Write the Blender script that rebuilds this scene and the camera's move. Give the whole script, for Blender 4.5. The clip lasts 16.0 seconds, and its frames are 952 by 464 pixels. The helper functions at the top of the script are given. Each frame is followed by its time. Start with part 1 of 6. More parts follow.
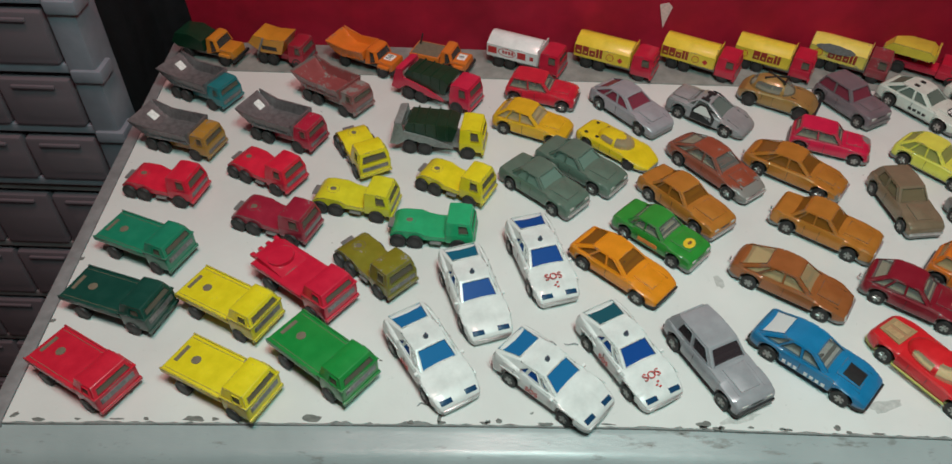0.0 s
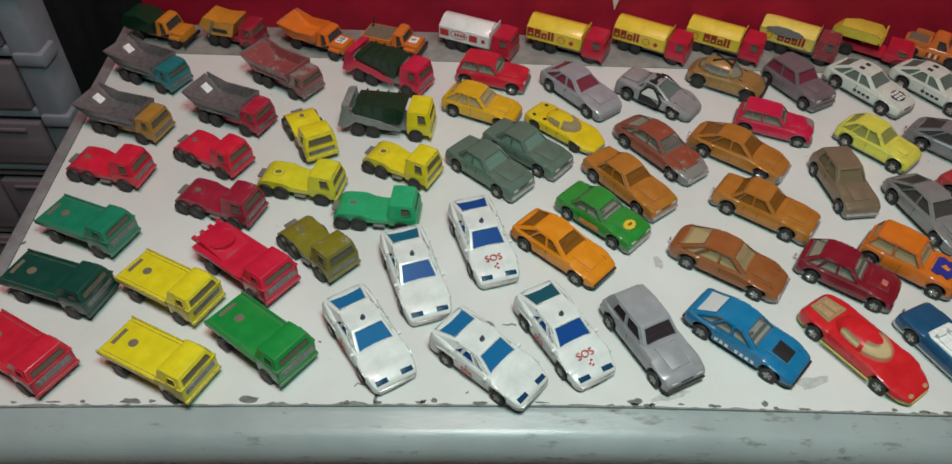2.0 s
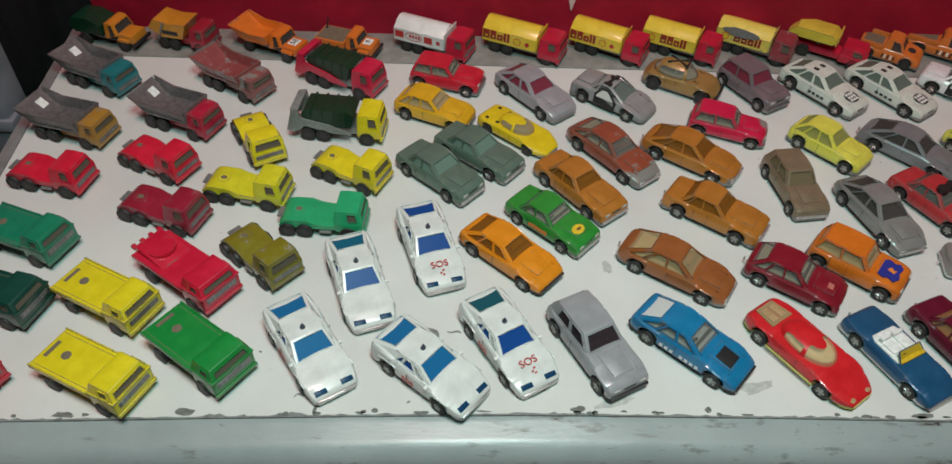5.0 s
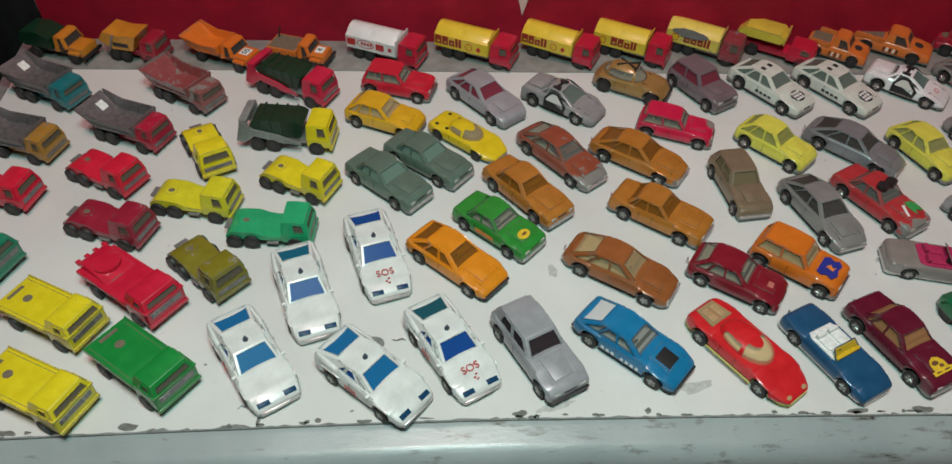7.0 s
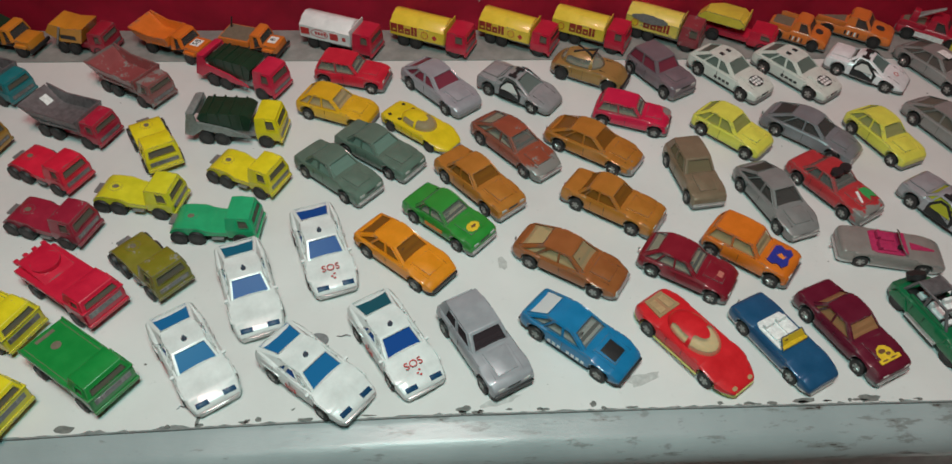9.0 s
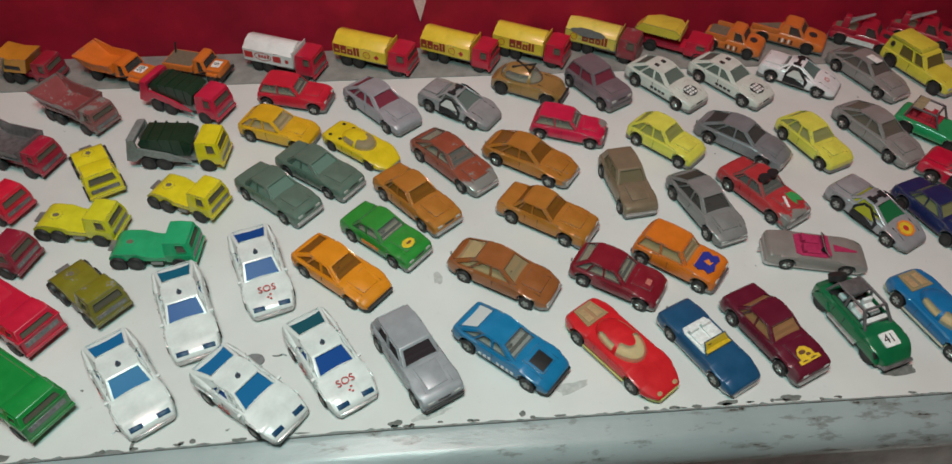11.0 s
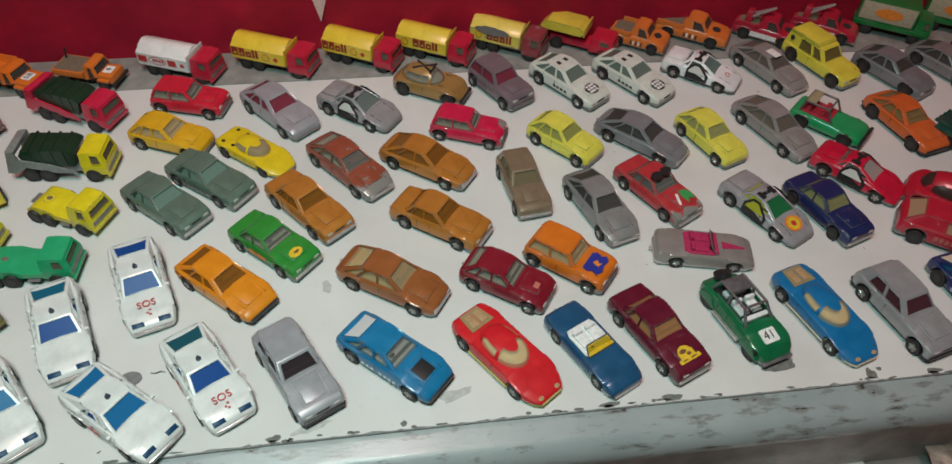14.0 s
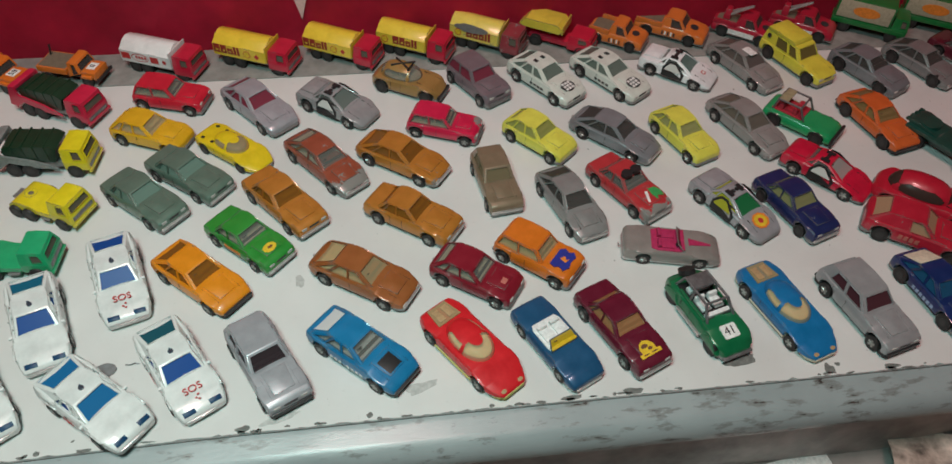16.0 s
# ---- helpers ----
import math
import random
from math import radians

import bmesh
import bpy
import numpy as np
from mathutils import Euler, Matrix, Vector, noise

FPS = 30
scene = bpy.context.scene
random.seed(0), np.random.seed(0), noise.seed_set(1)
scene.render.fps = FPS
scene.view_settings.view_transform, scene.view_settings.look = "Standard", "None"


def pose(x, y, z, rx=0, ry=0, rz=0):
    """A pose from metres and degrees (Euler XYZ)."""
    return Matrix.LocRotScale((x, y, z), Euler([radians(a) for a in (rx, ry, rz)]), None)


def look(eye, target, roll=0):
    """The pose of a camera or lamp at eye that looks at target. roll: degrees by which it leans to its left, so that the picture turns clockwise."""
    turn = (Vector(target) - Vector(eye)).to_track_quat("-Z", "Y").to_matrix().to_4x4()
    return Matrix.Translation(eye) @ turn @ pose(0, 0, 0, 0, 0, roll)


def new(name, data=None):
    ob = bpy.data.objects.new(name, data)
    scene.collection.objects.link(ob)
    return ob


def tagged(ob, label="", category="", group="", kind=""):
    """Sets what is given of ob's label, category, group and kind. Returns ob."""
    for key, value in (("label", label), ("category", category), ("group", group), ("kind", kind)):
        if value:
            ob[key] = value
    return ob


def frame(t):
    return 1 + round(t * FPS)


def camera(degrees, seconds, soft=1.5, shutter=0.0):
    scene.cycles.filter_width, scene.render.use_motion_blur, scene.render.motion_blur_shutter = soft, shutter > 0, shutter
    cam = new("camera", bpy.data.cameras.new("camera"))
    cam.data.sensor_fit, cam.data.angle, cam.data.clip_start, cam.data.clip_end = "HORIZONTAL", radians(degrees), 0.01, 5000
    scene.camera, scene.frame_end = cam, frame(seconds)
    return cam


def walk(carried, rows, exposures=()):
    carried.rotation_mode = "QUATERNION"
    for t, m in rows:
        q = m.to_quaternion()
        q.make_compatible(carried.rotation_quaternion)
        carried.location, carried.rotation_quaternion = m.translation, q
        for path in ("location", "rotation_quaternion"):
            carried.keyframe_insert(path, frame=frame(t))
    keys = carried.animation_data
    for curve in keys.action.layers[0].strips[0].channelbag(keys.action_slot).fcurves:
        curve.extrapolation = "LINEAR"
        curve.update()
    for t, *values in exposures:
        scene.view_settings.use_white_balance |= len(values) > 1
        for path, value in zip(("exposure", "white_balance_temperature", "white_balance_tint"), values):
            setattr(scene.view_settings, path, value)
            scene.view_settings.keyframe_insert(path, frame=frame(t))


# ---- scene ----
cam = camera(65.0, 16.0, soft=1.55)
PATH = [
    (0, (0.0, -0.23, 0.373), (-0.021, 1.206, -1.019), 1.3),
    (0.5, (0.007, -0.233, 0.376), (-0.009, 1.197, -1.023), 1.4),
    (1, (0.015, -0.232, 0.376), (0.013, 1.195, -1.026), 1.7),
    (1.5, (0.022, -0.233, 0.376), (0.027, 1.18, -1.039), 1.9),
    (2, (0.029, -0.233, 0.376), (0.05, 1.173, -1.047), 2.2),
    (2.5, (0.034, -0.231, 0.375), (0.072, 1.18, -1.043), 2.8),
    (3, (0.038, -0.228, 0.376), (0.074, 1.178, -1.045), 2.5),
    (3.5, (0.044, -0.228, 0.375), (0.086, 1.183, -1.042), 2.5),
    (6, (0.066, -0.223, 0.382), (0.145, 1.169, -1.051), 3.0),
    (6.5, (0.075, -0.225, 0.385), (0.168, 1.172, -1.043), 2.7),
    (7, (0.083, -0.224, 0.386), (0.177, 1.17, -1.046), 2.6),
    (7.5, (0.093, -0.218, 0.381), (0.199, 1.164, -1.06), 2.6),
    (8, (0.097, -0.225, 0.387), (0.206, 1.155, -1.056), 2.5),
    (8.5, (0.105, -0.224, 0.39), (0.212, 1.142, -1.067), 2.5),
    (9, (0.113, -0.217, 0.386), (0.228, 1.146, -1.073), 2.5),
    (11.3, (0.159, -0.224, 0.399), (0.312, 1.153, -1.043), 1.3),
    (11.5, (0.166, -0.218, 0.398), (0.319, 1.154, -1.049), 1.0),
    (12, (0.18, -0.219, 0.398), (0.353, 1.155, -1.045), 1.4),
    (12.5, (0.189, -0.214, 0.395), (0.375, 1.167, -1.04), 1.9),
    (13, (0.194, -0.214, 0.396), (0.404, 1.145, -1.056), 2.2),
    (13.5, (0.203, -0.213, 0.399), (0.422, 1.128, -1.069), 2.2),
    (14, (0.204, -0.218, 0.405), (0.439, 1.126, -1.057), 2.8),
    (14.5, (0.206, -0.221, 0.407), (0.433, 1.124, -1.056), 2.6),
    (15, (0.213, -0.223, 0.408), (0.423, 1.096, -1.081), 2.5),
    (15.5, (0.222, -0.219, 0.408), (0.446, 1.086, -1.091), 2.9),
    (16, (0.227, -0.226, 0.416), (0.449, 1.103, -1.062), 2.7),
]
walk(cam, [(t, look(eye, target, roll)) for t, eye, target, roll in PATH], exposures=((0, 0.03), (3, 0.0), (6.5, 0.0), (9, -0.07), (12.5, 0.0), (16, -0.03)))

# ---- light ----
world = bpy.data.worlds.new("room_air")
scene.world = world
world.use_nodes = True
world.node_tree.nodes["Background"].inputs[0].default_value = (1.0, 0.74, 0.76, 1)
world.node_tree.nodes["Background"].inputs[1].default_value = 0.36


def area_lamp(name, eye, target, size, watts, colour):
    data = bpy.data.lights.new(name, "AREA")
    data.shape, data.size, data.energy, data.color = "DISK", size, watts, colour
    ob = new(name, data)
    ob.matrix_world = look(eye, target)
    return tagged(ob, "bright round room lamp shining down on the table", "lamp")


# unseen overhead source, set low and cyan for a bright middle of the table
area_lamp("ceiling_lamp", (0.10, -0.16, 0.68), (0.10, 0.05, 0), 0.20, 3.75, (0.56, 1.0, 0.93))
# added pink fill light; it stands for no known lamp
area_lamp("ceiling_lamp", (0.1, -0.30, 2.0), (0.1, 0.3, 0), 0.5, 19.5, (1.0, 0.56, 0.54))

# ---- materials ----
MATS = {}


def nodes_of(name):
    m = bpy.data.materials.new(name)
    m.use_nodes = True
    return m, m.node_tree.nodes, m.node_tree.links, m.node_tree.nodes["Principled BSDF"]


def noise_node(n, l, scale, detail=4.0, rough=0.6):
    co = n.new("ShaderNodeTexCoord")
    t = n.new("ShaderNodeTexNoise")
    t.inputs["Scale"].default_value, t.inputs["Detail"].default_value, t.inputs["Roughness"].default_value = scale, detail, rough
    l.new(co.outputs["Object"], t.inputs["Vector"])
    return t


def ramp_node(n, l, source, a, b):
    r = n.new("ShaderNodeMapRange")
    r.inputs["From Min"].default_value, r.inputs["From Max"].default_value = a, b
    l.new(source, r.inputs["Value"])
    return r.outputs["Result"]


def mix_node(n, l, factor, a, b):
    m = n.new("ShaderNodeMix")
    m.data_type = "RGBA"
    l.new(factor, m.inputs["Factor"])
    for socket, value in ((m.inputs["A"], a), (m.inputs["B"], b)):
        if isinstance(value, tuple):
            socket.default_value = (*value, 1)
        else:
            l.new(value, socket)
    return m.outputs["Result"]


def bump_node(n, l, p, height, strength, distance):
    b = n.new("ShaderNodeBump")
    b.inputs["Strength"].default_value, b.inputs["Distance"].default_value = strength, distance
    l.new(height, b.inputs["Height"])
    l.new(b.outputs["Normal"], p.inputs["Normal"])


def paint(rgb, wear=0.15, metal=0.0, gloss=0.25, nose=None):
    """Enamel on a die-cast shell: wear is how much of it has rubbed through to grey metal."""
    key = ("paint", rgb, wear, metal, gloss, nose)
    if key in MATS:
        return MATS[key]
    m, n, l, p = nodes_of("enamel")
    coarse = noise_node(n, l, 90, 5, 0.65)
    fine = noise_node(n, l, 700, 3, 0.6)
    tone = mix_node(n, l, ramp_node(n, l, coarse.outputs["Fac"], 0.3, 0.7), tuple(c * 0.86 for c in rgb), tuple(min(1, c * 1.08 + 0.004) for c in rgb))
    geo = n.new("ShaderNodeNewGeometry")
    edge = ramp_node(n, l, geo.outputs["Pointiness"], 0.525, 0.59)
    add = n.new("ShaderNodeMath")
    add.operation = "MULTIPLY_ADD"
    l.new(edge, add.inputs[0])
    add.inputs[1].default_value = 0.03 + 0.06 * wear
    l.new(coarse.outputs["Fac"], add.inputs[2])
    add2 = n.new("ShaderNodeMath")
    add2.operation = "MULTIPLY_ADD"
    l.new(fine.outputs["Fac"], add2.inputs[0])
    add2.inputs[1].default_value = 0.35
    l.new(add.outputs[0], add2.inputs[2])
    rubbed = add2
    if nose:
        co = n.new("ShaderNodeTexCoord")
        sep = n.new("ShaderNodeSeparateXYZ")
        l.new(co.outputs["Object"], sep.inputs[0])
        rubbed = n.new("ShaderNodeMath")
        rubbed.operation = "MULTIPLY_ADD"
        l.new(ramp_node(n, l, sep.outputs["X"], nose[0], nose[1]), rubbed.inputs[0])
        rubbed.inputs[1].default_value = 0.34
        l.new(add2.outputs[0], rubbed.inputs[2])
    cut = 0.98 - 0.30 * wear
    chip = ramp_node(n, l, rubbed.outputs[0], cut, cut + 0.02)
    bev = n.new("ShaderNodeBevel")
    bev.samples = 4
    bev.inputs["Radius"].default_value = 0.0015
    dot = n.new("ShaderNodeVectorMath")
    dot.operation = "DOT_PRODUCT"
    l.new(bev.outputs["Normal"], dot.inputs[0])
    l.new(geo.outputs["Normal"], dot.inputs[1])
    corner = n.new("ShaderNodeMath")
    corner.operation = "MULTIPLY"
    l.new(ramp_node(n, l, dot.outputs["Value"], 0.985, 0.90), corner.inputs[0])
    l.new(ramp_node(n, l, coarse.outputs["Fac"], 0.54 - 0.5 * wear, 0.66 - 0.4 * wear), corner.inputs[1])
    worn = mix_node(n, l, chip, tone, (0.24, 0.225, 0.21))
    l.new(mix_node(n, l, corner.outputs[0], worn, (0.13, 0.12, 0.11)), p.inputs["Base Color"])
    p.inputs["Metallic"].default_value = metal * 0.45
    p.inputs["Coat Weight"].default_value, p.inputs["Coat Roughness"].default_value = 0.45, 0.12
    rough = n.new("ShaderNodeMath")
    rough.operation = "MULTIPLY_ADD"
    l.new(coarse.outputs["Fac"], rough.inputs[0])
    rough.inputs[1].default_value, rough.inputs[2].default_value = 0.25, gloss
    l.new(rough.outputs[0], p.inputs["Roughness"])
    bump_node(n, l, p, fine.outputs["Fac"], 0.07, 0.0003)
    MATS[key] = m
    return m


def plain(name, rgb, rough=0.5, metal=0.0, grain=400, amount=0.18, bump=0.1, depth=0.0003):
    key = (name, rgb)
    if key in MATS:
        return MATS[key]
    m, n, l, p = nodes_of(name)
    t = noise_node(n, l, grain)
    l.new(mix_node(n, l, ramp_node(n, l, t.outputs["Fac"], 0.3, 0.7), tuple(c * (1 - amount) for c in rgb), tuple(min(1, c * (1 + amount)) for c in rgb)), p.inputs["Base Color"])
    p.inputs["Roughness"].default_value, p.inputs["Metallic"].default_value = rough, metal
    bump_node(n, l, p, t.outputs["Fac"], bump, depth)
    MATS[key] = m
    return m


def tinted(rgb, clear=0.55):
    """Thin moulded plastic glazing: part see-through, part tint, with a gloss."""
    key = ("tinted", rgb, clear)
    if key in MATS:
        return MATS[key]
    m, n, l, p = nodes_of("glazing")
    p.inputs["Base Color"].default_value = (*rgb, 1)
    p.inputs["Roughness"].default_value, p.inputs["Specular IOR Level"].default_value = 0.3, 0.1
    see = n.new("ShaderNodeBsdfTransparent")
    see.inputs[0].default_value = (*(0.4 + 0.6 * c for c in rgb), 1)
    mix = n.new("ShaderNodeMixShader")
    mix.inputs[0].default_value = clear
    l.new(p.outputs[0], mix.inputs[1])
    l.new(see.outputs[0], mix.inputs[2])
    l.new(mix.outputs[0], n["Material Output"].inputs["Surface"])
    MATS[key] = m
    return m


RUBBER = plain("rubber", (0.017, 0.016, 0.016), 0.55)
HUB = plain("plated_hub", (0.33, 0.325, 0.31), 0.32, 0.6)
BASE = plain("bare_casting", (0.27, 0.265, 0.26), 0.42, 0.5)
CHROME = plain("plating", (0.58, 0.57, 0.56), 0.3, 0.7)
LENS = plain("lamp_lens", (0.50, 0.49, 0.46), 0.25)
BLACK = plain("black_plastic", (0.02, 0.02, 0.021), 0.4)
CREAM = plain("cream_plastic", (0.70, 0.60, 0.42), 0.5)
WHITE = plain("white_plastic", (0.75, 0.75, 0.74), 0.4)
RED_PLASTIC = plain("red_plastic", (0.42, 0.03, 0.05), 0.4)
YELLOW_PLASTIC = plain("yellow_plastic", (0.62, 0.40, 0.02), 0.4)
RED_INK = plain("red_ink", (0.50, 0.03, 0.03), 0.5)
BLACK_INK = plain("black_ink", (0.03, 0.028, 0.03), 0.5)
ORANGE_INK = plain("orange_ink", (0.75, 0.22, 0.03), 0.5)
YELLOW_INK = plain("yellow_ink", (0.72, 0.47, 0.03), 0.45)
BLUE_INK = plain("blue_ink", (0.02, 0.03, 0.25), 0.5)
WHITE_INK = plain("white_paper", (0.78, 0.77, 0.75), 0.6)
GREY_METAL = plain("worn_zinc", (0.20, 0.19, 0.195), 0.4, 0.55, 250, 0.25)

CLEAR = tinted((0.36, 0.36, 0.33), 0.72)
TRUCK_GLASS = tinted((0.17, 0.14, 0.11), 0.3)
SMOKE = tinted((0.10, 0.09, 0.085), 0.45)
AMBER = tinted((0.30, 0.115, 0.022), 0.42)
SAND = tinted((0.62, 0.48, 0.27), 0.6)
CANOPY = tinted((0.80, 0.66, 0.42), 0.7)
BLUE_GLASS = tinted((0.010, 0.065, 0.27), 0.10)
TEAL_GLASS = tinted((0.014, 0.14, 0.33), 0.10)
GREEN_GLASS = tinted((0.02, 0.17, 0.06), 0.25)
ROSE_GLASS = tinted((0.28, 0.05, 0.08), 0.35)

# ---- mesh helpers (shapes in millimetres) ----
MM = 0.001


def mesh_of(name, bm, mats, sharp=38):
    me = bpy.data.meshes.new(name)
    bmesh.ops.recalc_face_normals(bm, faces=bm.faces)
    bm.to_mesh(me)
    bm.free()
    me.transform(Matrix.Scale(MM, 4))
    me.polygons.foreach_set("use_smooth", [True] * len(me.polygons))
    me.set_sharp_from_angle(angle=radians(sharp))
    for m in mats if isinstance(mats, (list, tuple)) else [mats]:
        me.materials.append(m)
    return me


def part(name, bm, mats, parent, label="", at=None, sharp=38):
    """Links a bmesh (or a mesh that exists) as one mesh object under its thing; at is a pose in millimetres."""
    me = bm if isinstance(bm, bpy.types.Mesh) else mesh_of(name, bm, mats, sharp)
    ob = new(name, me)
    ob.parent = parent
    if at is not None:
        m = at.copy()
        m.translation = at.translation * MM
        ob.matrix_basis = m
    return tagged(ob, label) if label else ob


def thing(name, x, y, z, heading, label, category, group=""):
    """An Empty at a thing's base. heading: degrees, or degrees with its own length, width and height factors."""
    turn, *size = heading if isinstance(heading, tuple) else (heading, 1, 1, 1)
    ob = new(name)
    ob.empty_display_size = 0.01
    ob.matrix_basis = pose(x * MM, y * MM, z * MM, 0, 0, turn)
    ob.scale = size
    return tagged(ob, label, category, group or {"toy car": "toy cars on the table", "toy truck": "toy trucks on the table"}.get(category, ""))


def resize(ob, a, b, c):
    ob.scale = (ob.scale[0] * a, ob.scale[1] * b, ob.scale[2] * c)


def solid(name, bm, mats, label="", category="", kind="", group="", sharp=38):
    return tagged(new(name, mesh_of(name, bm, mats, sharp)), label, category, group, kind)


def box(bm, x0, x1, y0, y1, z0, z1, bevel=0.0, seg=2, taper=(0, 0)):
    """A bevelled box; taper pulls the top in by so much along x and y."""
    vs = [bm.verts.new((x, y, z)) for z in (z0, z1) for y in (y0, y1) for x in (x0, x1)]
    for v in vs[4:]:
        v.co.x += taper[0] if v.co.x == x0 else -taper[0]
        v.co.y += taper[1] if v.co.y == y0 else -taper[1]
    fs = [bm.faces.new([vs[i] for i in q]) for q in ((0, 2, 3, 1), (4, 5, 7, 6), (0, 1, 5, 4), (2, 6, 7, 3), (0, 4, 6, 2), (1, 3, 7, 5))]
    if bevel:
        es = list({e for f in fs for e in f.edges})
        bmesh.ops.bevel(bm, geom=es, offset=bevel, segments=seg, profile=0.6, affect="EDGES", clamp_overlap=True)
    return bm


def boxed(*args, **kw):
    return box(bmesh.new(), *args, **kw)


def tube(bm, a, b, r, n=8, r2=None):
    a, b = Vector(a), Vector(b)
    m = Matrix.Translation((a + b) / 2) @ (b - a).to_track_quat("Z", "Y").to_matrix().to_4x4()
    bmesh.ops.create_cone(bm, cap_ends=True, segments=n, radius1=r, radius2=r if r2 is None else r2, depth=(b - a).length, matrix=m)
    return bm


def slab(points, z0, z1, bevel=0.0):
    """A flat plate cut to an outline in plan."""
    bm = bmesh.new()
    f = bm.faces.new([bm.verts.new((x, y, z0)) for x, y in points])
    up = bmesh.ops.extrude_face_region(bm, geom=[f])["geom"]
    tops = [v for v in up if isinstance(v, bmesh.types.BMVert)]
    bmesh.ops.translate(bm, verts=tops, vec=(0, 0, z1 - z0))
    if bevel:
        rim = [e for e in bm.edges if all(v in tops for v in e.verts)]
        bmesh.ops.bevel(bm, geom=rim, offset=bevel, segments=2, profile=0.5, affect="EDGES")
    return bm


def side_plate(points, y0, y1, bevel=0.0):
    """A plate cut to an outline in side view (x, z), from y0 to y1."""
    bm = slab([(x, z) for x, z in points], y0, y1, bevel)
    for v in bm.verts:
        v.co = (v.co.x, v.co.z, v.co.y)
    return bm


def ring_plate(rx, ry, z0, z1, n=20):
    return slab([(rx * math.cos(6.28318 * i / n), ry * math.sin(6.28318 * i / n)) for i in range(n)], z0, z1)


def lerp_line(points, x):
    for (xa, za), (xb, zb) in zip(points, points[1:]):
        if x <= xb:
            return za + (zb - za) * max(0.0, x - xa) / max(1e-6, xb - xa)
    return points[-1][1]


def smooth_line(points, x, r=1.6):
    return sum(lerp_line(points, x + d * r) for d in (-1, -0.5, 0, 0.5, 1)) / 5


def body_shell(length, width, top, zb, axles, arch, nose=0.16, tail=0.12, crown=0.5, tuck=0.93):
    """A lofted lower body: its top line, rounded plan and real wheel arches. x runs from the tail (0) to the nose."""
    xs = {length * i / 44 for i in range(45)} | {e for d in (0.25, 0.7, 1.3, 2.1) for e in (d, length - d)}
    for a in axles:
        xs |= {a + arch * math.cos(math.pi * i / 8) for i in range(9)} | {a - arch - 0.05, a + arch + 0.05}
    xs = sorted(x for x in xs if 0 <= x <= length)
    bm, rings = bmesh.new(), []
    for x in xs:
        u = x / length
        f, r = max(0.0, (u - 0.80) / 0.20), max(0.0, (0.14 - u) / 0.14)
        w = width / 2 * (1 - nose * f ** 2.2 - tail * r ** 2.2)
        end = min(x, length - x)
        curl = math.sqrt(max(0.0, 1 - (1 - min(end, 2.2) / 2.2) ** 2))
        w *= 0.90 + 0.10 * curl
        zt = smooth_line(top, x, 1.1) - 0.9 * (1 - curl)
        b = zb + 1.2 * f ** 3 + 1.2 * r ** 3
        for a in axles:
            if abs(x - a) < arch + 0.001:
                b = max(b, 5.2 + math.sqrt(max(0.0, arch ** 2 - (x - a) ** 2)))
        b = min(b, zt - 0.9)
        h = zt - b
        half = [(0, b), (0.84 * w, b), (0.965 * w, b + 0.14 * h), (w, b + 0.45 * h), (0.985 * w, b + 0.60 * h), ((tuck + 0.025) * w, b + 0.90 * h), (0.895 * w, zt + 0.05 * crown), (0.5 * w, zt + crown * 0.75), (0, zt + crown)]
        ring = half + [(-y, z) for y, z in half[-2:0:-1]]
        rings.append([bm.verts.new((x, y, z)) for y, z in ring])
    n = len(rings[0])
    for p, q in zip(rings, rings[1:]):
        for i in range(n):
            bm.faces.new((p[i], p[(i + 1) % n], q[(i + 1) % n], q[i]))
    bm.faces.new(rings[0])
    bm.faces.new(rings[-1][::-1])
    return bm


